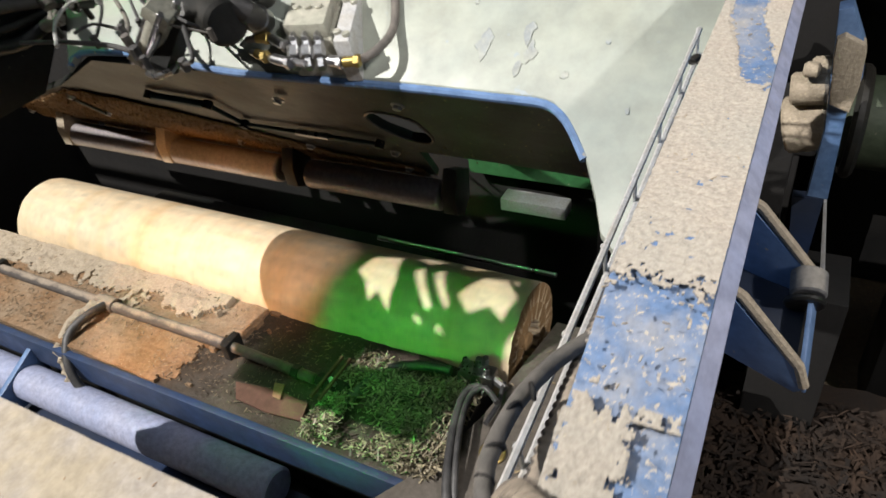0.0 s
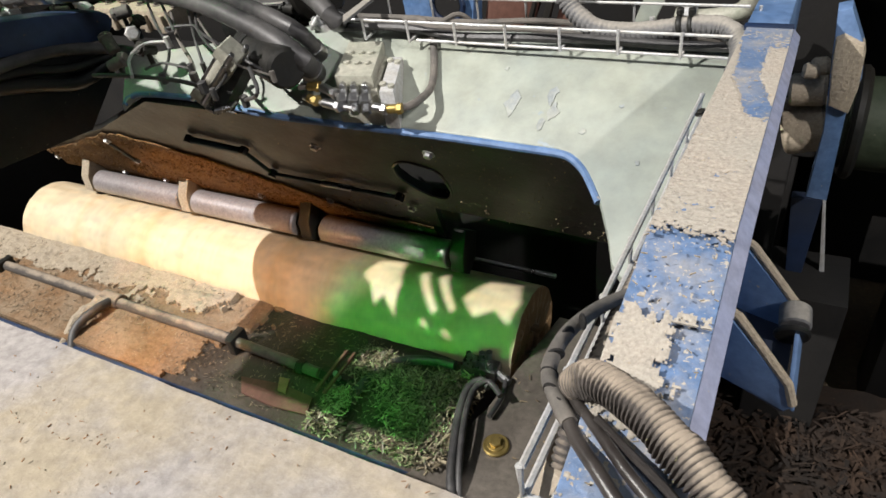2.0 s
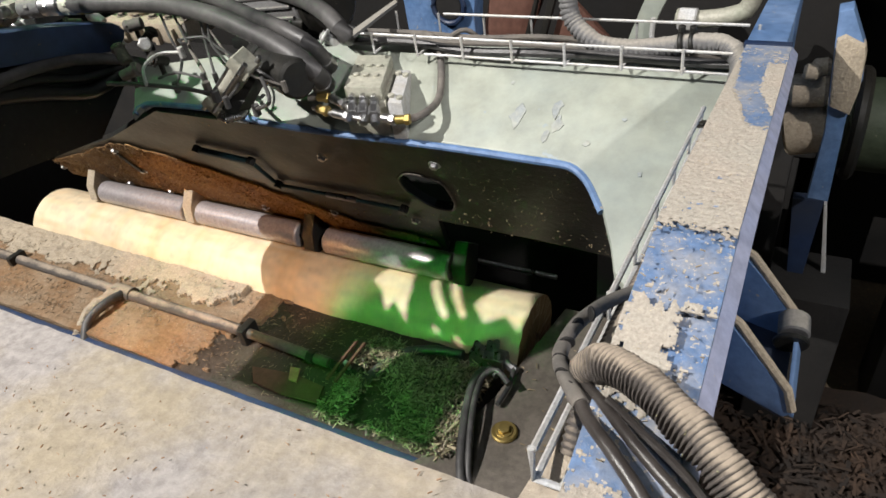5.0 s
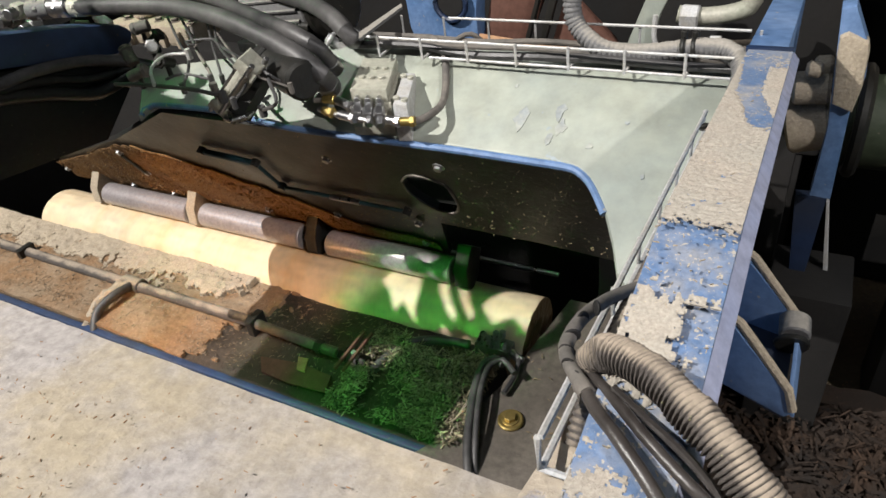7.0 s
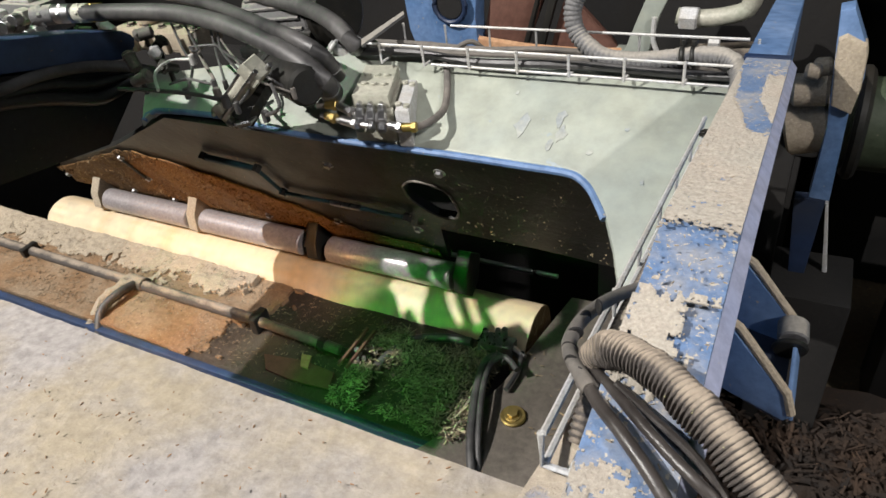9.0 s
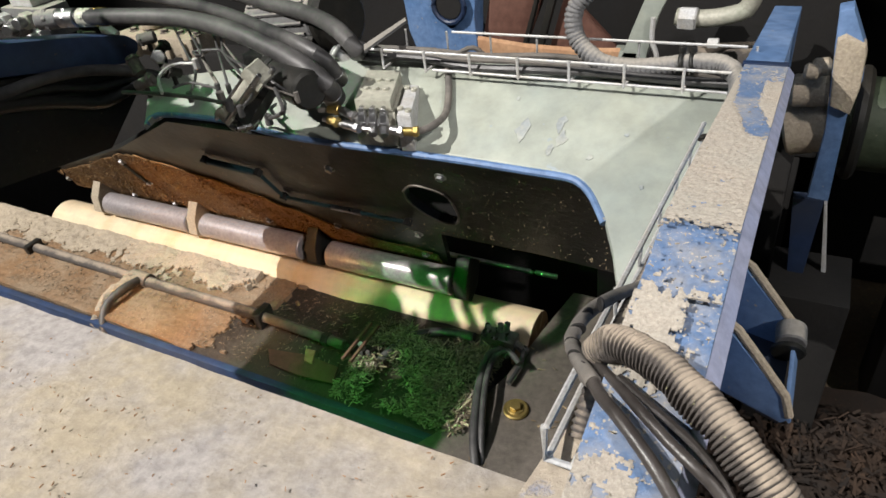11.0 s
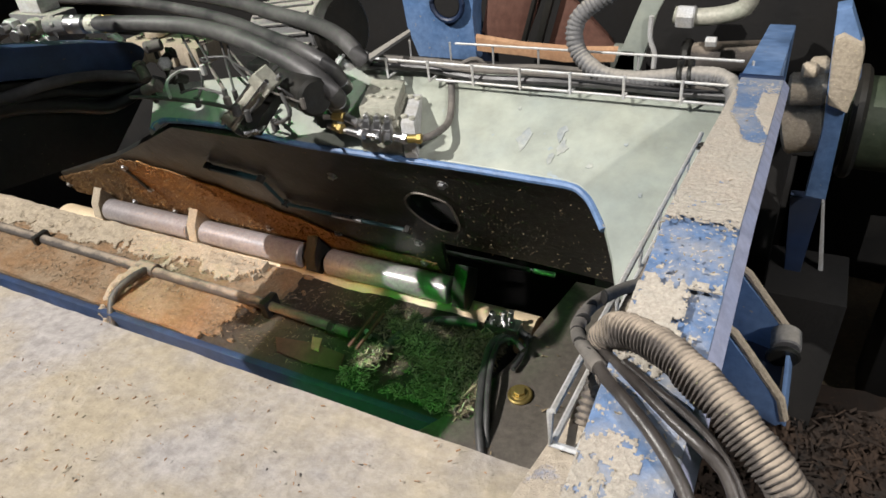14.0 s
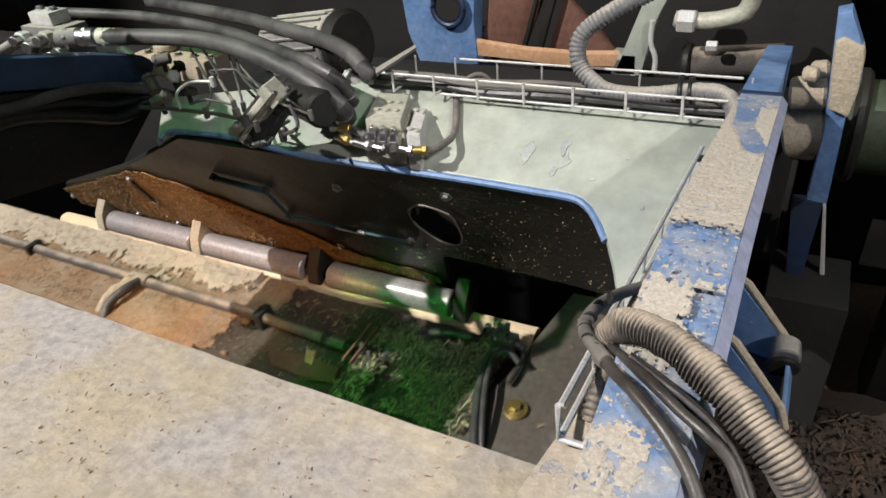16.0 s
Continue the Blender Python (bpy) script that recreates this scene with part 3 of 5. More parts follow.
# ---------------------------------------------------------------- carriage
def carriage():
    root = slide_thing("knife_carriage", "oily steel carriage table littered with chips and sawdust", "machine table")
    bm = B()
    nx, ny = 150, 26
    grid = []
    for i in range(nx + 1):
        x = -3.0 + 2.45 * i / nx
        row = []
        for k in range(ny + 1):
            y = 0.77 + 0.347 * k / ny
            h = 0.010 * max(0, noise.noise(Vector((x * 6, y * 9, 2))) + 0.15) + 0.004 * noise.noise(Vector((x * 30, y * 30, 5)))
            if x < -1.45:
                h += 0.008
            row.append(bm.verts.new((x, y + (0.004 * noise.noise(Vector((x * 30, 0, 7))) if k == ny else 0), -1.27 + h)))
        grid.append(row)
    for a, b in zip(grid, grid[1:]):
        for k in range(ny):
            bm.faces.new((a[k], b[k], b[k + 1], a[k + 1]))
    part("table_top", bm, M_TABLE, root, "oily table crusted with wet sawdust")
    bm = B()
    cell = {}

    def heaped(x, y):
        return 1.0 * (-1.30 - x) + 0.20 * noise.noise(Vector((x * 5, y * 7, 3))) + 0.12 * noise.noise(Vector((x * 22, y * 22, 9))) - 0.10 * (y < 0.80)
    for i in range(200):
        for k in range(44):
            x, y = -2.95 + 0.0095 * (i + 0.5), 0.775 + 0.0078 * (k + 0.5)
            if heaped(x, y) > 0:
                for di, dk in ((0, 0), (1, 0), (1, 1), (0, 1)):
                    if (i + di, k + dk) not in cell:
                        u, w = -2.95 + 0.0095 * (i + di), 0.775 + 0.0078 * (k + dk)
                        h = 0.012 + 0.010 * max(0, min(1, 3 * heaped(u, w))) + 0.010 * noise.noise(Vector((u * 9, w * 9, 1))) + 0.005 * noise.noise(Vector((u * 60, w * 60, 4)))
                        cell[(i + di, k + dk)] = bm.verts.new((u, w, -1.27 + max(0.004, h)))
                bm.faces.new([cell[(i + di, k + dk)] for di, dk in ((0, 0), (1, 0), (1, 1), (0, 1))])
    rim = bmesh.ops.extrude_edge_only(bm, edges=[e for e in bm.edges if e.is_boundary])
    for v in [g for g in rim["geom"] if isinstance(g, bmesh.types.BMVert)]:
        v.co.z = -1.272
    part("sawdust_layer", bm, M_TABLEDUST, root, "beige and rust-brown sawdust layer")
    # pale fibrous ridge along the rear edge
    bm = B()
    cell = {}

    def ridge(x, y):
        return 4.0 * (y - 0.995 - 0.05 * (x + 2.2)) + 0.35 * (-1.38 - x) * (x > -1.6) + 0.30 * noise.noise(Vector((x * 9, y * 14, 6))) + 0.25 * noise.noise(Vector((x * 40, y * 40, 2))) - 2.0 * max(0, x + 1.45)
    for i in range(240):
        for k in range(30):
            x, y = -2.95 + 0.0065 * (i + 0.5), 0.955 + 0.0052 * (k + 0.5)
            if ridge(x, y) > 0:
                for di, dk in ((0, 0), (1, 0), (1, 1), (0, 1)):
                    if (i + di, k + dk) not in cell:
                        u, w = -2.95 + 0.0065 * (i + di), 0.955 + 0.0052 * (k + dk)
                        h = 0.027 + 0.010 * max(0, min(1, 2 * ridge(u, w))) + 0.008 * noise.noise(Vector((u * 14, w * 14, 1))) + 0.005 * noise.noise(Vector((u * 90, w * 90, 4)))
                        cell[(i + di, k + dk)] = bm.verts.new((u, w, -1.27 + max(0.022, h)))
                bm.faces.new([cell[(i + di, k + dk)] for di, dk in ((0, 0), (1, 0), (1, 1), (0, 1))])
    rim = bmesh.ops.extrude_edge_only(bm, edges=[e for e in bm.edges if e.is_boundary])
    for v in [g for g in rim["geom"] if isinstance(g, bmesh.types.BMVert)]:
        v.co.z = -1.262
    part("sawdust_ridge", bm, M_DUST, root, "pale fibrous sawdust ridge")
    part("table_body", box(B(), -3.0, -0.55, 0.785, 1.105, -1.50, -1.285), M_FACE, root)
    part("front_lip", box(B(), -3.0, -0.55, 0.752, 0.772, -1.36, -1.262, 0.003), M_ARMBLUE, root, "worn grey-blue front lip")
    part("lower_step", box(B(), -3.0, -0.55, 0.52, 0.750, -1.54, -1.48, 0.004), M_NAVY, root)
    part("lower_roller", rod(B(), (-2.4, 0.70, -1.40), (-0.95, 0.70, -1.40), 0.055, 28), M_SIDE, root, "pale lavender roller below the table")
    part("lower_bracket", prism(B(), [(-1.95, 0.77, -1.30), (-1.95, 0.60, -1.38), (-1.95, 0.60, -1.46), (-1.95, 0.77, -1.46)], (0.02, 0, 0), 0.002), M_BLUE, root)
    deck = [(-0.452, 1.34), (-0.48, 1.178), (-0.51, 0.99), (-0.56, 0.83), (-0.64, 0.70), (-0.60, 0.55), (-0.12, 0.55), (-0.10, 1.34)]
    side = part("side_plate", prism(B(), [(x, y, -1.25) for x, y in deck], (0, 0, -0.03), 0.003), M_ENDPLATE, root, "dark steel end plate with bolts")
    w = part("washer", rod(B(), (-0.447, 0.897, -1.25), (-0.447, 0.897, -1.241), 0.030, 28), M_BRASS, root, "brass-coloured washer and bolt")
    part("bolt", hexbolt(B(), (-0.447, 0.897, -1.242), (0, 0, 1), 0.014, 0.012), M_BRASS, w)
    for x, y in ((-0.262, 0.89), (-0.305, 0.885)):
        part("bolt", hexbolt(B(), (x, y, -1.25), (0, 0, 1), 0.010, 0.008), M_BRASS, root)
    return root


carriage()


# ---------------------------------------------------------------- log
LOG_X = (-2.47, -0.505)
LOG_PLACE = [(0.0, 1.169, -1.289), (2.5, 1.183, -1.296), (9.0, 1.205, -1.310), (14.5, 1.216, -1.313), (15.5, 1.222, -1.316), (16.0, 1.205, -1.300)]
LOG_RADIUS = [(0.0, 0.164), (1.0, 0.160), (2.5, 0.150), (4.0, 0.139), (6.5, 0.120), (9.0, 0.099), (11.5, 0.078), (14.5, 0.050), (15.5, 0.036), (16.0, 0.033)]


def stave_mesh(half, thick, curve, spread):
    """A long bar of wood with a rounded outer side, its outer crown on local z = 0, length along x."""
    bm = B()
    n = 6
    rings = []
    for i in range(25):
        x = (i / 24 - 0.5) * (LOG_X[1] - LOG_X[0]) + (spread if i == 24 else -spread if i == 0 else 0)
        lift = 0.0
        crown = [(x, -half + 2 * half * k / n) for k in range(n + 1)]
        ring = [bm.verts.new((a, y, -(curve - math.sqrt(curve ** 2 - y * y)) + lift)) for a, y in crown]
        ring += [bm.verts.new((x, half * 0.3, -thick)), bm.verts.new((x, -half * 0.3, -thick))]
        rings.append(ring)
    m = len(rings[0])
    for a, b in zip(rings, rings[1:]):
        for k in range(m):
            bm.faces.new((a[k], b[k], b[(k + 1) % m], a[(k + 1) % m]))
    bm.faces.new(rings[0])
    bm.faces.new(rings[-1][::-1])
    bmesh.ops.recalc_face_normals(bm, faces=bm.faces)
    me = bpy.data.meshes.new("stave")
    bm.to_mesh(me)
    bm.free()
    me.materials.append(M_WOOD)
    me.materials.append(M_END)
    for p in me.polygons:
        if abs(p.normal.x) > 0.9:
            p.material_index = 1
    me.shade_smooth()
    me.set_sharp_from_angle(angle=radians(38))
    return me


STAVES = []


def peeler_log():
    root = thing("log", "wet yellow peeled birch log spinning in the lathe", "log", ((LOG_X[0] + LOG_X[1]) / 2, *LOG_PLACE[0][1:]))
    for ring, (count, half, thick, inset) in enumerate(((40, 0.0142, 0.056, 0.0), (16, 0.023, 0.050, 0.052))):
        meshes = [stave_mesh(half, thick, 0.085 if ring == 0 else 0.06, 0.0006 * k) for k in range(5)]
        for k in range(count):
            ob = new("stave", meshes[(k * 3) % 5])
            ob.parent = root
            STAVES.append((ob, 360 * k / count, inset))
    part("core", rod(B(), (LOG_X[0] + 0.004, *LOG_PLACE[0][1:]), (LOG_X[1] - 0.004, *LOG_PLACE[0][1:]), 0.027, 20), M_END, root)
    return root


LOG = peeler_log()


# ---------------------------------------------------------------- cable trays
def wire(bm, a, b, r=0.0026):
    return rod(bm, a, b, r, 6)


def rear_tray():
    root = swing_thing("cable_tray", "galvanised wire mesh cable tray along the rear deck edge", "cable tray", "wire trays")
    y0, y1, z0, z1 = 1.107, 1.205, -0.497, -0.462
    for y, z in ((y0, z1), (y0, z0), (y0 + 0.035, z0), (y1 - 0.035, z0), (y1, z0), (y1, z1 + 0.008)):
        part("long_wire", wire(B(), (-0.83 if z == z1 else -0.66, y, z), (-0.09, y, z)), M_WIRE, root)
    for k in range(8):
        x = -0.775 + 0.1 * k
        part("cross_wire", tube(B(), [(x, y0 - 0.003, z1 + 0.004), (x, y0 - 0.003, z0 - 0.003), (x, y1 + 0.003, z0 - 0.003), (x, y1 + 0.003, z1 + 0.008)], 0.0027, 6, False), M_WIRE, root)
    for k, (dy, dz) in enumerate(((0.02, 0.008), (0.04, 0.012), (0.06, 0.006), (0.075, 0.010))):
        pts = [(-0.84 + 0.13 * i, y0 + dy + 0.008 * math.sin(i * 1.7 + k), z0 + dz + 0.004 * math.sin(i * 2.3 + 2 * k)) for i in range(7)]
        part("cable", tube(B(), pts, 0.0055 if k else 0.008, 8, True, 0.03), M_GREYHOSE if k % 2 else M_RUBBER, root)


def arm_tray():
    root = swing_thing("cable_tray", "narrow galvanised wire tray along the inner side of the arm", "cable tray", "wire trays")

    def p(y, lift, x):
        return (x, y, -0.4835 - 0.128 * (y - 0.898) - lift)
    y0, y1 = 0.985, 0.285
    for lift, x in ((0.0, -0.119), (0.036, -0.119), (0.036, -0.098), (0.036, -0.078)):
        part("long_wire", wire(B(), p(y0, lift, x), p(y1, lift, x), 0.0030), M_WIRE, root)
    for k in range(8):
        y = 0.985 - 0.1 * k
        part("cross_wire", tube(B(), [p(y, 0.0, -0.121), p(y, 0.038, -0.121), p(y, 0.038, -0.074)], 0.0030, 6, False), M_WIRE, root)
    part("clip_bolt", hexbolt(B(), (-0.105, 0.886, -0.470), (-0.3, 0, 1), 0.006, 0.006), M_FACE, root)


rear_tray()
arm_tray()


# ---------------------------------------------------------------- conduits and hoses on the frame
def hose(name, label, pts, radius, mat, category="hose", ribs=0.0, step=0.012, rough=0.0, sides=12, fittings=()):
    # what lies on the deck follows its slope
    pts = [(x, y, max(z, deck_z(y) + radius + 0.002)) if -0.9 < x < -0.4 and 0.95 < y < 1.2 and z < -0.45 else (x, y, z) for x, y, z in pts]
    root = swing_thing(name, label, category)
    part("sheath", tube(B(), pts, radius, sides, True, step, ribs, rough), mat, root)
    for a, b, r, m in fittings:
        part("fitting", rod(B(), a, b, r, 6), m, root)
    if radius > 0.014 and mat == M_RUBBER:
        a, b = Vector(pts[-1]), Vector(pts[-2])
        part("end_sleeve", rod(B(), a, a + (b - a).normalized() * 0.035, radius * 1.22, 16), M_STEEL, root, "steel crimped end sleeve")
    return root


def arm_foot():
    root = swing_thing("foot_plate", "blue foot plate under the arm, heaped with sawdust", "plate")
    part("plate", prism(B(), [(-0.150, 0.16, -0.462), (-0.080, 0.16, -0.462), (-0.080, 0.45, -0.440), (-0.093, 0.45, -0.440), (-0.12, 0.33, -0.452)], (0, 0, -0.012), 0.002), M_DUSTY_BLUE, root)
    part("rib", box(B(), -0.084, -0.080, 0.16, 0.44, -0.47, -0.40, 0.001), M_BLUE, root)


arm_foot()
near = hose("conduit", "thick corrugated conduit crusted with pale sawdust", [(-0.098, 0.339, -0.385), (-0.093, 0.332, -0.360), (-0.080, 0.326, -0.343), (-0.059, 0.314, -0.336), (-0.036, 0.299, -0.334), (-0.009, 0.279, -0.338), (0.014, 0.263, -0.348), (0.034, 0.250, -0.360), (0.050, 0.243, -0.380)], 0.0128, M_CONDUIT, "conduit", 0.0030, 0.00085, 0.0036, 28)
part("collar", rod(B(), (-0.0905, 0.318, -0.379), (-0.0895, 0.322, -0.366), 0.0150, 20), M_GREYHOSE, near)
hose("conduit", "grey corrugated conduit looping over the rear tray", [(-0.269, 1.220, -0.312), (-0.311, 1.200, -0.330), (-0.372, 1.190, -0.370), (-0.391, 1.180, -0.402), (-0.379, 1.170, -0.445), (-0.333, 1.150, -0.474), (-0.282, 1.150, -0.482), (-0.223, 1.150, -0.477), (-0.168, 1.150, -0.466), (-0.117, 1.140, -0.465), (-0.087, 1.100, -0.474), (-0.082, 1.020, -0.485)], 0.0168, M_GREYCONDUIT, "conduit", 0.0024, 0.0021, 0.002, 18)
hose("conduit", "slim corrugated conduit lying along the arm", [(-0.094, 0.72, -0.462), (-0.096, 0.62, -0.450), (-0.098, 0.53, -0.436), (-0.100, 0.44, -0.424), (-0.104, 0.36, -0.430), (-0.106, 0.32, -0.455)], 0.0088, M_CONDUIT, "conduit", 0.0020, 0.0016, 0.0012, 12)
def conduit_clips():
    for a, b, r in (([(-0.191, 1.150, -0.468), (-0.183, 1.150, -0.467)] + [0.0205]), ([(-0.173, 1.150, -0.468), (-0.166, 1.150, -0.467)] + [0.0205])):
        root = swing_thing("conduit_clip", "small steel clip round the corrugated conduit", "clip", "conduit clips")
        part("band", rod(B(), a, b, r, 18), M_FACE, root)
        part("screw", rod(B(), Vector(a) + Vector((0.003, 0, r)), Vector(a) + Vector((0.003, 0, r + 0.01)), 0.006, 8), M_FACE, root)


conduit_clips()
wrapped = hose("wrapped_cable", "grey cable bundle wound with spiral tape", [(-0.096, 0.484, -0.420), (-0.114, 0.450, -0.410), (-0.125, 0.403, -0.395), (-0.121, 0.350, -0.375), (-0.108, 0.325, -0.368), (-0.089, 0.301, -0.362)], 0.0060, M_GREYHOSE, "cable", 0.0, 0.012, 0.0, 12)
hose("cable", "black wet cable coming out of the spiral tape", [(-0.092, 0.305, -0.363), (-0.080, 0.289, -0.360), (-0.064, 0.273, -0.356), (-0.041, 0.252, -0.358), (-0.024, 0.237, -0.365), (-0.011, 0.223, -0.375), (0.002, 0.202, -0.390), (0.013, 0.178, -0.410)], 0.0048, M_WETBLACK, "cable", 0.0, 0.012, 0.0, 12)
for k, q in enumerate([(-0.116, 0.413, -0.390), (-0.123, 0.397, -0.390), (-0.121, 0.365, -0.378), (-0.118, 0.343, -0.373), (-0.110, 0.326, -0.368), (-0.100, 0.315, -0.366)]):
    d = [(0.5, 0.35, -0.1), (0.4, -0.2, 0.1), (0.3, -0.6, 0), (0.05, -1, 0.1), (-0.2, -1, 0.1), (-0.4, -0.8, 0)][k]
    c = Vector(q)
    part("tape_turn", rod(B(), c - Vector(d).normalized() * 0.0012, c + Vector(d).normalized() * 0.0012, 0.0068, 14), M_BLACK, wrapped)
hose("cable", "black wet cable beside the corrugated conduit", [(-0.093, 0.322, -0.365), (-0.074, 0.303, -0.358), (-0.051, 0.279, -0.352), (-0.030, 0.262, -0.352), (-0.012, 0.249, -0.352), (0.004, 0.242, -0.360), (0.014, 0.230, -0.370), (0.026, 0.213, -0.385), (0.036, 0.187, -0.400)], 0.0040, M_WETBLACK, "cable", 0, 0.012, 0, 10)
hose("cable", "thin black cable under the conduit", [(-0.073, 0.306, -0.355), (-0.046, 0.288, -0.355), (-0.024, 0.274, -0.355), (-0.004, 0.257, -0.355), (0.012, 0.241, -0.365), (0.023, 0.223, -0.375), (0.034, 0.197, -0.390)], 0.0030, M_WETBLACK, "cable", 0, 0.015, 0, 8)


# ---------------------------------------------------------------- valve block with its hoses
def valve_block():
    root = swing_thing("valve_block", "cream hydraulic valve block with socket screws on the deck", "valve")
    tl, tr, br, bl = [Vector(p) for p in [(-0.814, 1.107, -0.482), (-0.740, 1.111, -0.482), (-0.681, 0.977, -0.482), (-0.758, 0.961, -0.482)]]
    ux, uy = (tr + br - tl - bl) / 2, (tl + tr - bl - br) / 2
    o = bl

    def q(a, b, c):
        p = o + ux * a + uy * b
        return Vector((p.x, p.y, c))

    def slab(a0, a1, b0, b1, c0, c1, bev=0.003):
        return prism(B(), [q(a0, b0, c0), q(a1, b0, c0), q(a1, b1, c0), q(a0, b1, c0)], (0, 0, c1 - c0), bev)
    part("base", slab(-0.08, 1.08, -0.05, 1.10, -0.600, -0.530), M_VALVE, root, "grimy block base")
    body = part("body", slab(0, 1, 0, 1, -0.530, -0.505), M_VALVE, root)
    for a in (0.22, 0.5, 0.78):
        for b in (0.33, 0.62):
            part("screw", rod(B(), q(a, b, -0.505), q(a, b, -0.500), 0.0062, 14), M_VALVE, body)
    for a in (0.2, 0.5, 0.8):
        f = part("fitting", rod(B(), q(a, -0.04, -0.525), q(a + 0.05, -0.36, -0.552), 0.0085, 6), M_STEEL, root)
        part("nut", rod(B(), q(a, -0.16, -0.532), q(a + 0.02, -0.28, -0.540), 0.0115, 6), M_STEEL, f)
        part("screw", rod(B(), q(a, -0.03, -0.519), q(a, -0.12, -0.519), 0.0055, 8), M_STEEL, root)
    side = part("solenoid", slab(1.18, 1.55, -0.15, 0.8, -0.600, -0.523, 0.004), M_WIRE, root, "grey steel side plate with bolts")
    for a, b in ((1.25, 0.0), (1.48, -0.05), (1.26, 0.65), (1.47, 0.6)):
        part("screw", rod(B(), q(a, b, -0.523), q(a, b, -0.517), 0.0065, 10), M_VALVE, side)
    return root


valve_block()
hose("hydraulic_hose", "thin grey hydraulic hose bent round beside the valve", [(-0.667, 0.938, -0.547), (-0.614, 0.942, -0.547), (-0.594, 0.979, -0.547), (-0.601, 1.041, -0.547), (-0.631, 1.116, -0.547), (-0.659, 1.158, -0.535), (-0.689, 1.173, -0.524), (-0.722, 1.170, -0.524)], 0.0072, M_GREYHOSE, "hose", 0, 0.012, 0, 10, ())
hose("hydraulic_hose", "thin hydraulic hose with yellow end caps", [(-0.848, 0.957, -0.535), (-0.820, 0.966, -0.535), (-0.793, 0.966, -0.535), (-0.737, 0.937, -0.535)], 0.006, M_GREYHOSE, "hose", 0, 0.01, 0, 8)
hose("hydraulic_hose", "thin hydraulic hose with yellow end caps", [(-0.812, 0.925, -0.535), (-0.764, 0.913, -0.535), (-0.724, 0.909, -0.535), (-0.689, 0.907, -0.535)], 0.006, M_STEEL, "hose", 0, 0.01, 0, 8)
hose("hydraulic_hose", "thin grey hose with a yellow coupling by the tray", [(-0.694, 1.157, -0.524), (-0.645, 1.165, -0.524), (-0.605, 1.189, -0.524), (-0.564, 1.214, -0.524), (-0.508, 1.229, -0.524)], 0.005, M_GREYHOSE, "hose", 0, 0.01, 0, 8)


def couplings():
    for pts, m in (([(-0.825, 0.959, -0.532), (-0.805, 0.961, -0.532)], M_BRASS), ([(-0.795, 0.918, -0.532), (-0.773, 0.912, -0.532)], M_BRASS), ([(-0.794, 0.961, -0.532), (-0.754, 0.944, -0.532)], M_STEEL), ([(-0.754, 0.909, -0.532), (-0.718, 0.902, -0.532)], M_STEEL),
                   ([(-0.662, 0.930, -0.543), (-0.638, 0.927, -0.543)], M_STEEL), ([(-0.633, 0.928, -0.543), (-0.612, 0.934, -0.543)], M_BRASS), ([(-0.646, 1.154, -0.520), (-0.625, 1.164, -0.520)], M_BRASS), ([(-0.732, 1.149, -0.520), (-0.713, 1.149, -0.520)], M_STEEL), ([(-0.704, 1.150, -0.520), (-0.683, 1.144, -0.520)], M_STEEL)):
        root = swing_thing("hose_coupling", "small plated hose coupling on the deck", "coupling", "hose couplings")
        part("sleeve", rod(B(), pts[0], pts[1], 0.0085, 12), m, root)
        d = (Vector(pts[1]) - Vector(pts[0])).normalized()
        part("nut", rod(B(), Vector(pts[1]) - d * 0.004, Vector(pts[1]) + d * 0.006, 0.0105, 6), m, root)


couplings()

# thick pressure hoses that arch over the deck, and the drive behind them
hose("hydraulic_hose", "thick black hydraulic hose arching over the deck", [(-1.693, 1.003, -0.400), (-1.596, 1.029, -0.400), (-1.440, 1.037, -0.395), (-1.264, 1.046, -0.395), (-1.078, 1.007, -0.400), (-0.934, 0.969, -0.420), (-0.843, 0.943, -0.440), (-0.802, 0.941, -0.470), (-0.827, 0.988, -0.520)], 0.0195, M_RUBBER, "hose", 0, 0.02, 0, 18)
hose("hydraulic_hose", "thick black hydraulic hose arching over the deck", [(-2.017, 1.219, -0.400), (-1.748, 1.256, -0.410), (-1.511, 1.221, -0.410), (-1.244, 1.147, -0.410), (-1.027, 1.051, -0.410), (-0.866, 0.976, -0.410), (-0.820, 0.980, -0.440), (-0.832, 1.025, -0.500)], 0.0145, M_RUBBER, "hose", 0, 0.02, 0, 16)
hose("hydraulic_hose", "thick black hydraulic hose arching over the deck", [(-1.924, 1.482, -0.430), (-1.456, 1.366, -0.430), (-1.202, 1.274, -0.430), (-1.007, 1.197, -0.430), (-0.869, 1.106, -0.430), (-0.827, 1.090, -0.460), (-0.865, 1.149, -0.520)], 0.0185, M_RUBBER, "hose", 0, 0.02, 0, 18)


def ferrules():
    for a, b, r, m in (([(-1.702, 0.994, -0.400), (-1.649, 1.019, -0.400)] + [0.024, M_GREYCONDUIT]), ([(-1.649, 1.019, -0.400), (-1.593, 1.029, -0.400)] + [0.023, M_STEEL]), ([(-1.587, 1.030, -0.400), (-1.545, 1.038, -0.400)] + [0.0225, M_VALVE]), ([(-1.548, 1.037, -0.400), (-1.509, 1.045, -0.400)] + [0.022, M_BRASS])):
        root = swing_thing("hose_ferrule", "crimped hose ferrule on the thick hose", "hose fitting", "hose ferrules")
        part("sleeve", rod(B(), a, b, r, 18), m, root)
        d = (Vector(b) - Vector(a))
        part("collar", rod(B(), Vector(a) + d * 0.35, Vector(a) + d * 0.6, r * 1.12, 6), m, root)


ferrules()


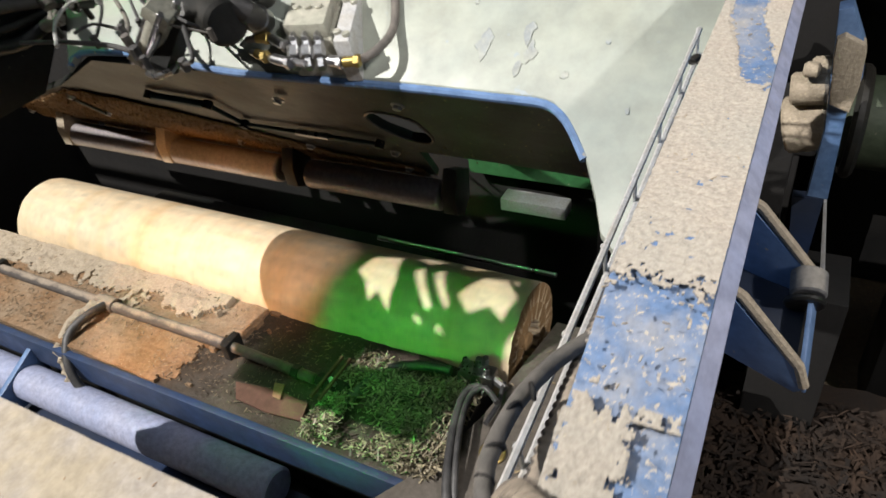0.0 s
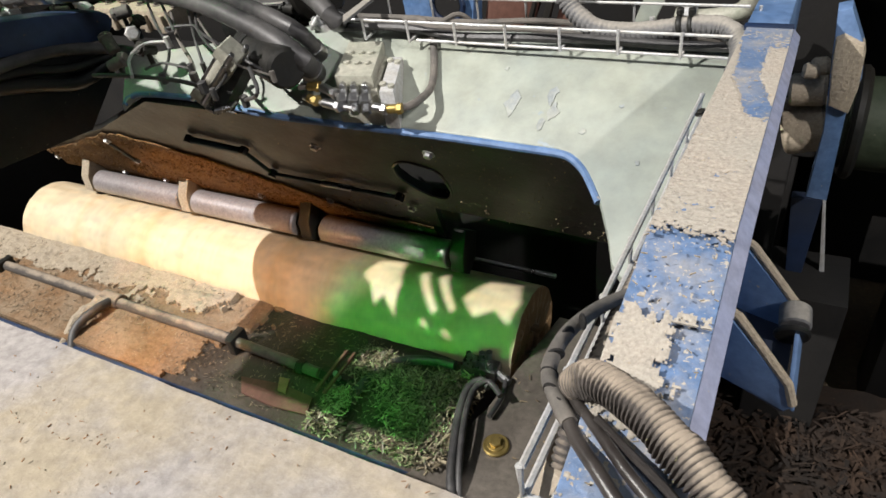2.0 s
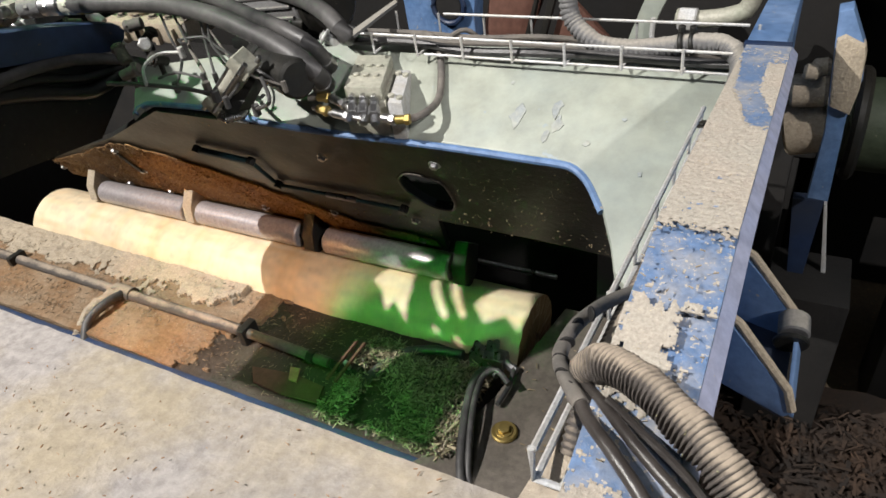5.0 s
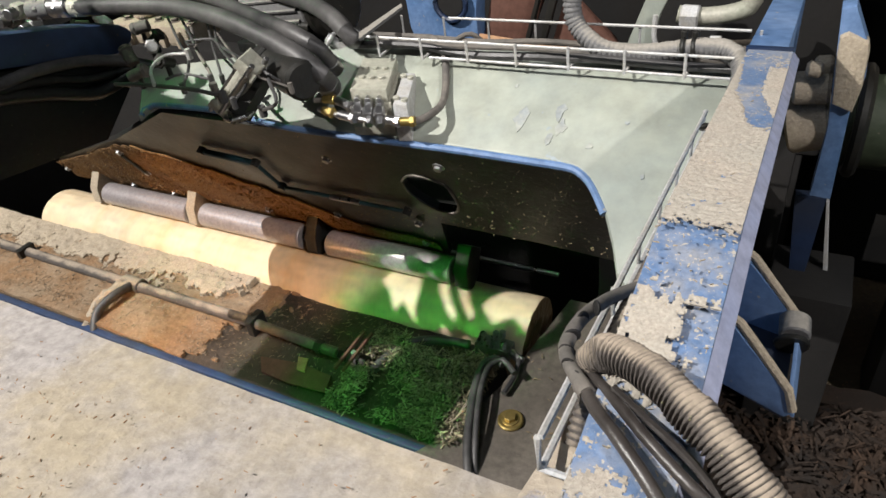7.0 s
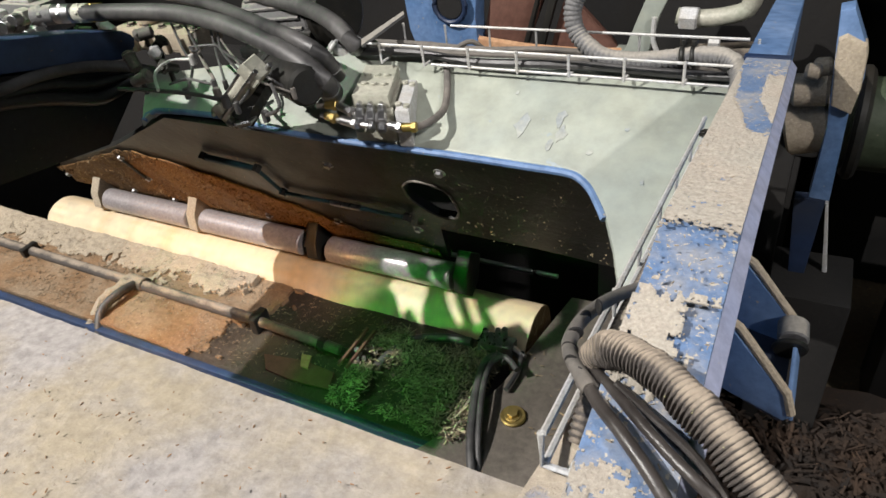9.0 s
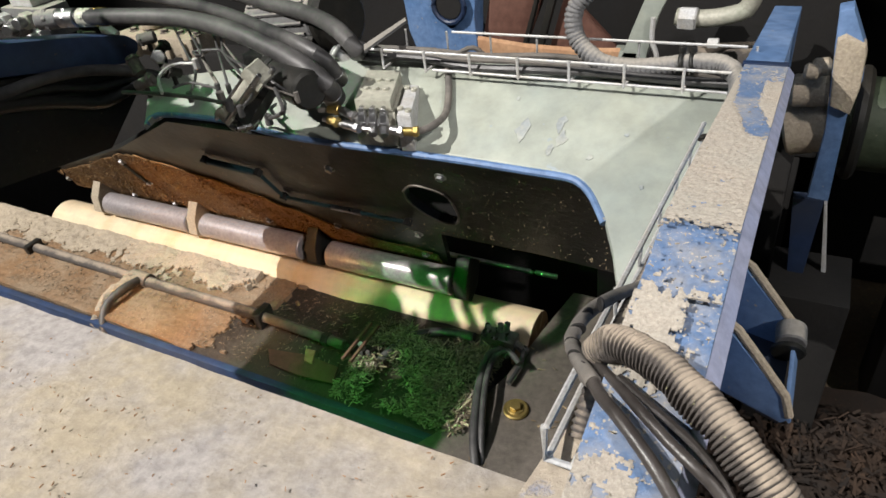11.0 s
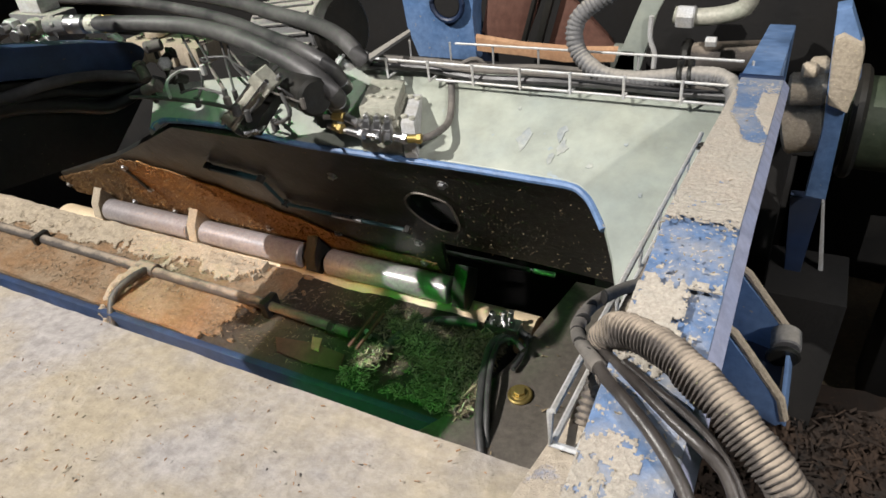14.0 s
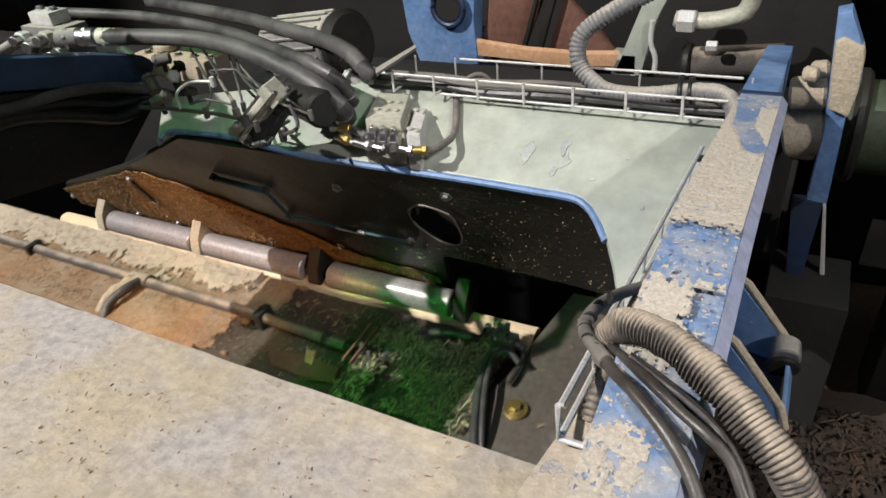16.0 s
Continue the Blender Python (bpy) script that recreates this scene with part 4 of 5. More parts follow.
def drive_motor():
    root = swing_thing("hydraulic_motor", "black hydraulic motor under the arching hoses", "motor")
    a, b = [(-0.933, 0.964, -0.470), (-0.812, 0.906, -0.470)]
    part("housing", rod(B(), a, b, 0.038, 28, 0.006), M_FACE, root)
    d = (Vector(b) - Vector(a)).normalized()
    part("flange", rod(B(), Vector(a) - d * 0.02, Vector(a) + d * 0.01, 0.045, 28), M_FACE, root)
    for w in range(6):
        u = d.orthogonal().normalized()
        v = d.cross(u)
        c = Vector(a) - d * 0.02 + (u * math.cos(w) + v * math.sin(w)) * 0.036
        part("bolt", rod(B(), c, c - d * 0.012, 0.008, 6), M_STEEL, root)
    # leaning cylinder and its cream clevis
    root = swing_thing("hydraulic_cylinder", "cream leaning hydraulic cylinder standing on the deck edge", "cylinder")
    a, b = [(-0.887, 0.870, -0.420), (-1.019, 0.877, -0.530)]
    part("barrel", rod(B(), a, b, 0.021, 24), M_VALVE, root)
    d = (Vector(b) - Vector(a)).normalized()
    for k in range(4):
        off = Vector((0.024 * math.cos(k * 1.57 + 0.6), 0.024 * math.sin(k * 1.57 + 0.6), 0))
        part("tie_rod", rod(B(), Vector(a) + off, Vector(b) + off, 0.005, 8), M_STEEL, root)
    part("end_cap", rod(B(), Vector(b) - d * 0.03, b, 0.030, 4), M_VALVE, root)
    part("end_cap", rod(B(), a, Vector(a) + d * 0.03, 0.030, 4), M_VALVE, root)
    c, e = [(-0.912, 0.933, -0.450), (-0.954, 0.854, -0.530)]
    root = swing_thing("support_bar", "dark square support bar beside the cylinder", "bracket")
    part("bar", rod(B(), c, e, 0.024, 4), M_FACE, root)
    part("foot", rod(B(), Vector(e) - Vector((0, 0, 0.004)), Vector(e) + Vector((0, 0, 0.008)), 0.03, 6), M_STEEL, root)


drive_motor()


def fitting_cluster():
    """Dust-caked hydraulic manifold at the head of the pressure hoses."""
    root = swing_thing("hose_manifold", "grey dusty manifold where the pressure hoses start", "manifold")
    c = Vector((-1.807, 1.060, -0.415))
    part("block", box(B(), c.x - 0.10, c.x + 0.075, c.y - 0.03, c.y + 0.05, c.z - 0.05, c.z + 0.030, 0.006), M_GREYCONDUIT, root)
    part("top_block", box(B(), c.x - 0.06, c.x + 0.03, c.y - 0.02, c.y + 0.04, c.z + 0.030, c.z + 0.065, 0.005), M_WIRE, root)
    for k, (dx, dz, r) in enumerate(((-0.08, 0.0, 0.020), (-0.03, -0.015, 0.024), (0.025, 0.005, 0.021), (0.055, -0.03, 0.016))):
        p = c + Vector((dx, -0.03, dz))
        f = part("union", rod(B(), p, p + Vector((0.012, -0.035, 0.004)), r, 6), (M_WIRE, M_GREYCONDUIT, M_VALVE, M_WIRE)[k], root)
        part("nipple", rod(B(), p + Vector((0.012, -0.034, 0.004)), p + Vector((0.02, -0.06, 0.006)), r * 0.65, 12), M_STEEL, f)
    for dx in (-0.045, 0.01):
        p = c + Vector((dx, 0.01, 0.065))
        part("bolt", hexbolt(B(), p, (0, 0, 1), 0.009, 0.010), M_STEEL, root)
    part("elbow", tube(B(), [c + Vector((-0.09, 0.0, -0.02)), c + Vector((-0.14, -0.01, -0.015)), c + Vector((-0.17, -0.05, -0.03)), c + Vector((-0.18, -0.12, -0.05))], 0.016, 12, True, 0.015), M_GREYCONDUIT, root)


fitting_cluster()


def pump_housing():
    """Pale dusty castings and the motor that stand behind the hoses."""
    root = swing_thing("pump_housing", "dust-covered pale pump casting behind the hoses", "pump")
    c = Vector((-1.700, 1.300, -0.541))
    part("casting", box(B(), c.x - 0.16, c.x + 0.17, c.y - 0.02, c.y + 0.11, DECK, c.z, 0.012), M_DUST, root)
    for k in range(5):
        x = c.x - 0.13 + 0.065 * k
        part("rib", box(B(), x, x + 0.018, c.y - 0.032, c.y - 0.018, DECK, c.z - 0.012, 0.003), M_DUST, root)
        part("bolt", hexbolt(B(), (x + 0.03, c.y + 0.02, c.z - 0.001), (0, 0, 1), 0.010, 0.010), M_CONDUIT, root)
    part("dome", rod(B(), (c.x - 0.05, c.y + 0.05, c.z - 0.002), (c.x - 0.05, c.y + 0.05, c.z + 0.030), 0.038, 24, 0.010), M_DUST, root)
    root = swing_thing("electric_motor", "grey ribbed electric motor behind the pressure hoses", "motor")
    a, b = Vector((-1.302, 1.360, -0.511)), Vector((-1.034, 1.300, -0.468))
    d = (b - a).normalized()
    u = d.orthogonal().normalized()
    v = d.cross(u)
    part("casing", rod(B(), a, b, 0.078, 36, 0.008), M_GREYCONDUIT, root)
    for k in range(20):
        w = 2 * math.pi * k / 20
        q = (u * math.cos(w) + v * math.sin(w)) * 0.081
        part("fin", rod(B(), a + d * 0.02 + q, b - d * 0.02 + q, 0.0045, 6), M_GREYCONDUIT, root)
    part("fan_cover", rod(B(), b - d * 0.005, b + d * 0.035, 0.083, 36, 0.012), M_FACE, root)
    part("foot", box(B(), a.x - 0.05, b.x + 0.05, min(a.y, b.y) - 0.02, max(a.y, b.y) + 0.02, DECK, min(a.z, b.z) - 0.06, 0.006), M_FACE, root)


pump_housing()


def small_leads():
    leads = [([(-1.227, 1.048, -0.440), (-1.151, 0.978, -0.460), (-1.068, 0.920, -0.480), (-0.985, 0.846, -0.470)], 0.0065, M_GREYHOSE), ([(-1.385, 1.123, -0.440), (-1.205, 0.983, -0.440), (-1.145, 0.941, -0.470), (-1.076, 0.850, -0.480)], 0.005, M_RUBBER),
             ([(-1.324, 1.110, -0.440), (-1.134, 0.961, -0.440), (-1.169, 0.972, -0.440), (-1.117, 0.995, -0.440), (-1.051, 0.958, -0.440), (-0.878, 0.875, -0.440), (-0.844, 0.887, -0.470)], 0.005, M_RUBBER), ([(-1.130, 1.027, -0.440), (-0.990, 0.924, -0.440), (-0.893, 0.860, -0.440), (-0.824, 0.878, -0.470)], 0.004, M_GREYHOSE),
             ([(-1.058, 0.777, -0.440), (-1.135, 0.842, -0.440), (-1.157, 0.902, -0.440), (-1.109, 0.919, -0.440)], 0.005, M_WIRE), ([(-1.103, 0.840, -0.460), (-1.087, 0.870, -0.460), (-1.000, 0.859, -0.460)], 0.0045, M_RUBBER), ([(-1.230, 0.816, -0.470), (-1.143, 0.827, -0.470), (-1.022, 0.830, -0.470), (-0.938, 0.818, -0.470)], 0.007, M_RUBBER),
             ([(-1.165, 1.056, -0.440), (-1.058, 0.957, -0.440), (-0.926, 0.874, -0.460), (-0.877, 0.785, -0.460)], 0.0045, M_RUBBER), ([(-1.233, 1.102, -0.440), (-1.084, 0.963, -0.450), (-1.039, 0.920, -0.490)], 0.0045, M_RUBBER),
             ([(-0.859, 0.864, -0.450), (-0.795, 0.803, -0.460), (-0.868, 0.836, -0.500)], 0.006, M_RUBBER)]
    for pts, r, m in leads:
        root = swing_thing("lead", "thin looping control lead on the deck", "cable", "control leads")
        part("sheath", tube(B(), pts, r * 0.62, 8, True, 0.015), m, root)
        part("plug", rod(B(), Vector(pts[-1]) - Vector((0, 0, 0.012)), Vector(pts[-1]) + Vector((0, 0, 0.01)), r * 1.2, 8), m, root)


small_leads()


def deck_fittings():
    rng = random.Random(4)
    spots = [(-1.790, 1.162, -0.500), (-1.740, 1.199, -0.500), (-1.574, 1.107, -0.500), (-1.559, 1.170, -0.500), (-1.440, 1.107, -0.500), (-1.415, 1.002, -0.500), (-1.398, 1.058, -0.500), (-1.281, 0.991, -0.500), (-1.299, 0.924, -0.500), (-1.148, 1.386, -0.500), (-1.014, 1.259, -0.500), (-0.914, 1.149, -0.500), (-1.064, 1.234, -0.500), (-1.157, 1.300, -0.500)]
    for k, p in enumerate(spots):
        root = swing_thing("pipe_fitting", "grimy pipe fitting among the hoses", "pipe fitting", "deck fittings")
        p = Vector(p)
        d = Vector((rng.uniform(-1, 1), rng.uniform(-0.6, 0.6), rng.uniform(-0.3, 0.8))).normalized()
        m = (M_CONDUIT, M_WIRE, M_FACE, M_GREYHOSE, M_FACE)[k % 5]
        part("body", rod(B(), p - d * 0.022, p + d * 0.025, 0.011 + 0.005 * rng.random(), 10), m, root)
        part("nut", rod(B(), p + d * 0.012, p + d * 0.020, 0.018, 6), m, root)
        part("stem", rod(B(), p, (p.x, p.y, p.z - 0.035), 0.006, 8), M_FACE, root)
    root = swing_thing("wood_splinter", "long grey splinter of wood on the tray", "wood scrap")
    a, b = [(-0.800, 1.083, -0.450), (-0.785, 1.234, -0.450)]
    part("splinter", prism(B(), [a, (Vector(a) + Vector((0.02, -0.03, 0.0))), b, (Vector(b) + Vector((-0.01, 0.012, 0.002)))], (0, 0, 0.006)), M_GREYCONDUIT, root)


deck_fittings()


# ---------------------------------------------------------------- pipe, valve and hoses on the carriage
def carriage_pipe():
    root = slide_thing("pipe", "dusty spray pipe clamped along the carriage table", "pipe")
    part("tube", rod(B(), (-3.0, 0.950, -1.235), (-1.27, 0.940, -1.235), 0.017, 18), M_CONDUIT, root)
    part("tube", rod(B(), (-1.275, 0.940, -1.235), (-0.95, 0.925, -1.235), 0.0145, 18), M_ENDPLATE, root, "bare grimy steel pipe end")
    for x in (-2.31, -1.25):
        part("clamp", box(B(), x - 0.012, x + 0.012, 0.915, 0.975, -1.268, -1.212, 0.004), M_FACE, root)
    for x in (-1.01, -0.93):
        part("collar", rod(B(), (x - 0.012, 0.928, -1.235), (x + 0.012, 0.927, -1.235), 0.020, 6), M_FACE, root)
    part("tee", rod(B(), (-1.80, 0.948, -1.235), (-1.72, 0.946, -1.235), 0.024, 16), M_CONDUIT, root)
    part("branch", tube(B(), [(-1.76, 0.945, -1.235), (-1.785, 0.90, -1.232), (-1.80, 0.85, -1.238), (-1.795, 0.80, -1.262), (-1.775, 0.765, -1.30), (-1.74, 0.742, -1.36)], 0.019, 14, True, 0.006, 0, 0.020), M_DUST, root, "dust-caked branch hose")
    part("branch", tube(B(), [(-1.75, 0.93, -1.225), (-1.755, 0.87, -1.218), (-1.765, 0.80, -1.24), (-1.73, 0.742, -1.30), (-1.68, 0.72, -1.38), (-1.62, 0.72, -1.44)], 0.013, 12, True, 0.02), M_RUBBER, root, "black branch hose")
    # veneer laid out in the shape of the light patch by the pipe
    scrap = slide_thing("light_patch_veneer", "brown veneer scraps beside the pipe, shaped to a patch of light", "veneer", "veneer scraps")
    part("sheet", prism(B(), [(-1.162, 0.853, -1.257), (-1.037, 0.872, -1.257), (-0.934, 0.864, -1.257), (-0.917, 0.813, -1.257), (-1.022, 0.802, -1.257), (-1.122, 0.808, -1.257)], (0, 0, 0.004)), M_RUST, scrap)
    part("sheet", prism(B(), [(-1.054, 0.885, -1.250), (-1.024, 0.888, -1.250), (-1.005, 0.845, -1.250), (-1.031, 0.846, -1.250)], (0, 0, 0.004)), M_BARK, scrap, "small reddish scrap")
    v = slide_thing("shutoff_valve", "grimy shut-off valve with a cross handle", "valve")
    part("body", rod(B(), (-0.91, 0.925, -1.235), (-0.85, 0.92, -1.235), 0.020, 6), M_FACE, v)
    part("stem", rod(B(), (-0.88, 0.922, -1.235), (-0.88, 0.91, -1.19), 0.007, 8), M_STEEL, v)
    for dx in (-0.012, 0.012):
        part("handle", box(B(), -0.885 + dx, -0.877 + dx, 0.845, 0.985, -1.195, -1.187, 0.002), M_RUST, v, "rusty handle bar")
    h = slide_thing("rubber_hose", "black rubber hose from the pipe to the fitting", "hose")
    part("sheath", tube(B(), [(-0.832, 0.910, -1.240), (-0.814, 0.981, -1.240), (-0.777, 1.038, -1.240), (-0.707, 1.068, -1.240), (-0.636, 1.076, -1.240)], 0.0125, 12, True, 0.02), M_RUBBER, h)
    f = slide_thing("manifold", "wet metal manifold with small bolts", "fitting")
    c = Vector([(-0.572, 1.090, -1.235)][0])
    part("body", box(B(), c.x - 0.045, c.x + 0.05, c.y - 0.022, c.y + 0.022, c.z - 0.02, c.z + 0.015, 0.004), M_STEEL, f)
    for dx, dy in ((-0.03, 0.0), (0.0, 0.012), (0.03, -0.01), (0.015, 0.02), (-0.012, -0.016)):
        part("nipple", rod(B(), (c.x + dx, c.y + dy, c.z + 0.01), (c.x + dx + 0.004, c.y + dy, c.z + 0.04), 0.009, 6), M_STEEL, f)
    part("outlet", rod(B(), (c.x + 0.04, c.y, c.z), (c.x + 0.085, c.y - 0.02, c.z - 0.005), 0.011, 8), M_STEEL, f)
    for k, pts in enumerate(([(-0.518, 1.027, -1.220), (-0.545, 1.038, -1.220), (-0.564, 1.010, -1.220), (-0.557, 0.954, -1.220), (-0.533, 0.871, -1.220), (-0.498, 0.775, -1.230), (-0.465, 0.711, -1.250), (-0.456, 0.691, -1.300)], [(-0.478, 1.003, -1.210), (-0.520, 1.033, -1.210), (-0.544, 1.008, -1.210), (-0.538, 0.948, -1.210), (-0.514, 0.869, -1.210), (-0.482, 0.781, -1.230), (-0.453, 0.715, -1.270)], [(-0.496, 1.082, -1.235), (-0.484, 1.015, -1.235), (-0.489, 0.956, -1.235)])):
        h = slide_thing("rubber_hose", "thin black rubber hose hanging over the table edge", "hose", "thin black hoses")
        part("sheath", tube(B(), pts, (0.0105, 0.0075, 0.0065)[k], 10, True, 0.02), M_RUBBER, h)


carriage_pipe()


def scatter(name, label, mat, count, xs, ys, z, seed, size, root_fn, category, tilt=0.25):
    """Loose chips lying on a surface, as one object."""
    rng = random.Random(seed)
    bm = B()
    for _ in range(count):
        x, y = rng.uniform(*xs), rng.uniform(*ys)
        if noise.noise(Vector((x * 7, y * 9, seed))) < rng.uniform(-0.5, 0.25):
            continue
        l, w, a = size * rng.uniform(0.4, 1.6), size * rng.uniform(0.08, 0.3), rng.uniform(0, math.pi)
        u = Vector((math.cos(a), math.sin(a), rng.uniform(-tilt, tilt)))
        v = Vector((-math.sin(a), math.cos(a), rng.uniform(-0.3, 0.3))) * w
        c = Vector((x, y, z(x, y) + rng.uniform(0.001, 0.006 + 0.02 * (tilt > 0.5))))
        q = [bm.verts.new(p) for p in (c - u * l - v, c + u * l - v * 0.6, c + u * l + v * 0.6, c - u * l + v)]
        e = [bm.verts.new(p.co + Vector((0, 0, 0.0012))) for p in q]
        bm.faces.new(e)
        for i in range(4):
            bm.faces.new((q[i], q[(i + 1) % 4], e[(i + 1) % 4], e[i]))
    root = root_fn(name, label, category)
    root["kind"] = "stuff"
    part("chip_litter", bm, mat, root, "", False)


scatter("wood_chips", "loose wood chips and fibres on the carriage table", M_FLECK, 4200, (-2.6, -0.6), (0.79, 1.10), lambda x, y: -1.262 + 0.018 * (x < -1.4), 1, 0.0042, slide_thing, "wood chips")
scatter("wood_chips", "pile of wet shavings in the table corner", M_WETCHIP, 8000, (-0.90, -0.54), (0.78, 1.06), lambda x, y: -1.262 + 0.034 * max(0, 1 - ((x + 0.72) / 0.20) ** 2 - ((y - 0.90) / 0.15) ** 2) + 0.008 * noise.noise(Vector((x * 25, y * 25, 3))), 2, 0.0095, slide_thing, "wood chips", 0.8)
scatter("sawdust_flecks", "dark and pale flecks on the dusty cross-beam", M_BARK, 520, (-0.98, -0.1), (-0.02, 0.285), lambda x, y: -0.4945 - 0.173 * (y - 0.29), 3, 0.0014, swing_thing, "sawdust")
scatter("sawdust_flecks", "clumps of sawdust stuck to the arm flange", M_DUST, 350, (-0.083, -0.022), (0.2, 1.08), lambda x, y: arm_top(y) - 0.005, 5, 0.0016, swing_thing, "sawdust")
scatter("wood_chips", "chips lying on the end plate", M_CHIP, 90, (-0.5, -0.2), (0.66, 1.25), lambda x, y: -1.249, 8, 0.006, slide_thing, "wood chips")


def face_chips():
    rng = random.Random(9)
    root = swing_thing("sawdust_flecks", "pale chips stuck to the oily leaning face", "sawdust")
    root["kind"] = "stuff"
    bm = B()
    for _ in range(3600):
        x, z = rng.uniform(-2.3, -0.29), rng.uniform(-1.15, -0.63)
        if (x > -0.74 and z < -0.955) or z > -0.63 + 0.46 * (x + 1.37):
            continue
        if -0.755 < x < -0.62 and -0.89 < z < -0.725:
            continue
        if rng.random() > 0.25 + 0.75 * (z < -0.90 or x > -0.80):
            continue
        c = on_face(x, z, 0.002 if z > -0.86 else 0.010)
        s = rng.uniform(0.001, 0.0034) * (1.0 if z < -0.85 else 0.7)
        q = [bm.verts.new(c + Vector((rng.uniform(-s, s), rng.uniform(-s, s) * 0.5, rng.uniform(-s, s)))) for _ in range(4)]
        for f in ((0, 1, 2), (0, 2, 3), (0, 3, 1), (1, 3, 2)):
            bm.faces.new([q[i] for i in f])
    part("chip_litter", bm, M_CHIP, root, "", False)


face_chips()


def caked_granules():
    rng = random.Random(21)
    root = swing_thing("sawdust_crust", "granular brown sawdust crust on the knife plate", "sawdust")
    root["kind"] = "stuff"
    bm = B()
    for _ in range(24000):
        x, z = rng.uniform(-2.40, -0.80), rng.uniform(-1.165, -0.80)
        # granules stop at the same shadow edge as the plate
        lid = between([(-2.45, -1.08), (-2.352, -1.04), (-1.774, -0.825), (-1.678, -0.815), (-1.455, -0.865), (-1.242, -0.955), (-1.042, -1.06), (-0.8, -1.08)], x)[0]
        if z > lid or noise.noise(Vector((x * 5, z * 8, 4))) < rng.uniform(-0.55, 0.35):
            continue
        c = on_face(x, z, 0.009)
        s = rng.uniform(0.0014, 0.0055)
        q = [bm.verts.new(c + Vector((rng.uniform(-s, s), rng.uniform(-s, s) * 0.6, rng.uniform(-s, s)))) for _ in range(4)]
        for f in ((0, 1, 2), (0, 2, 3), (0, 3, 1), (1, 3, 2)):
            bm.faces.new([q[i] for i in f])
    part("crust", bm, M_BROWN, root, "", False)


caked_granules()


# ---------------------------------------------------------------- fixed parts of the lathe
def machine_bed():
    root = thing("machine_bed", "bed and pit of the lathe, near-black for the shade inside", "machine bed", (-1.2, 1.8, -2.1))
    # black boxes back the cavity, its shade put into their colour
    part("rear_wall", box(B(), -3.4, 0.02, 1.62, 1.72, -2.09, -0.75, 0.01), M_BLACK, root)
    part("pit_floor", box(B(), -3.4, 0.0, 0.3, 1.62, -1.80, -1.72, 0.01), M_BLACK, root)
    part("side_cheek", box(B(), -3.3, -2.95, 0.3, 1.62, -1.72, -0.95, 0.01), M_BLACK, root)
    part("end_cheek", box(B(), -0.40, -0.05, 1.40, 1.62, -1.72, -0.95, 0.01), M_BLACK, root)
    part("guide_rail", rod(B(), (-1.2, 1.50, -1.33), (-0.55, 1.50, -1.33), 0.008, 10), M_STEEL, root)
    part("knife_block", box(B(), -2.4, -1.0, 1.40, 1.60, -1.62, -1.40, 0.01), M_FACE, root)
    part("plate", box(B(), -0.72, -0.52, 1.5, 1.56, -1.12, -1.08, 0.004), M_WIRE, root)
    # panel that carries a patch of green light as its colour
    part("green_panel", box(B(), -0.85, -0.40, 1.57, 1.61, -1.05, -0.88, 0.006), M_GREEN, root, "panel coloured green for the green light on it")
    return root


machine_bed()


def swing_bearing():
    root = thing("bearing_column", "blue bearing column capped with thick sawdust", "column", (0.09, 1.45, -2.1))
    part("plate", prism(B(), [(0.040, 1.420, -0.474), (0.063, 1.420, -0.468), (0.099, 1.420, -0.544), (0.106, 1.420, -0.601), (0.095, 1.420, -0.673), (0.101, 1.420, -0.883), (0.060, 1.420, -0.880), (0.063, 1.420, -0.715), (0.048, 1.420, -0.560)], (0, 0.05, 0), 0.004), M_BLUE, root)
    part("sawdust_cap", prism(B(), [(0.047, 1.405, -0.524), (0.060, 1.405, -0.516), (0.096, 1.405, -0.534), (0.101, 1.405, -0.551), (0.104, 1.405, -0.618), (0.098, 1.405, -0.672), (0.060, 1.405, -0.657), (0.049, 1.405, -0.565)], (0, 0.04, 0.004), 0.008), M_DUST, root, "thick sawdust cap")
    for a, b, r in (([(-0.011, 1.500, -0.757), (0.071, 1.500, -0.734)] + [0.062]), ([(-0.014, 1.470, -0.657), (0.055, 1.470, -0.649)] + [0.034]), ([(0.002, 1.440, -0.600), (0.033, 1.440, -0.601)] + [0.016]), ([(0.017, 1.480, -0.610), (0.051, 1.480, -0.605)] + [0.02])):
        bm = rod(B(), a, b, r, 22, 0.006)
        part("bearing_boss", bm, M_DUST, root, "dusty bearing boss")
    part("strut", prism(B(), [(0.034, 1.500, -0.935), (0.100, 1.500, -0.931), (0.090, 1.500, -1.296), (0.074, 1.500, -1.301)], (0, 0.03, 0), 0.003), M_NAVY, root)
    part("rib", prism(B(), [(0.102, 1.520, -0.954), (0.108, 1.520, -0.953), (0.183, 1.520, -1.377), (0.168, 1.520, -1.382)], (0, 0.02, 0), 0.002), M_WIRE, root)
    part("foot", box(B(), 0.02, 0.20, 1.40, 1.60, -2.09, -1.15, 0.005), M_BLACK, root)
    p = thing("pipe", "thick dark olive pipe behind the bearing column", "pipe", (0.8, 1.75, -0.8))
    part("tube", rod(B(), (0.10, 1.70, -0.83), (1.9, 1.70, -0.83), 0.11, 30), M_PIPE, p)
    part("flange", rod(B(), (0.12, 1.70, -0.83), (0.15, 1.70, -0.83), 0.135, 30), M_FACE, p)
    q = thing("pipe", "dark green upper pipe dusted with sawdust", "pipe", (0.8, 1.8, -0.45))
    part("tube", rod(B(), (0.14, 1.75, -0.50), (1.9, 1.75, -0.50), 0.075, 24), M_PIPE, q)


swing_bearing()


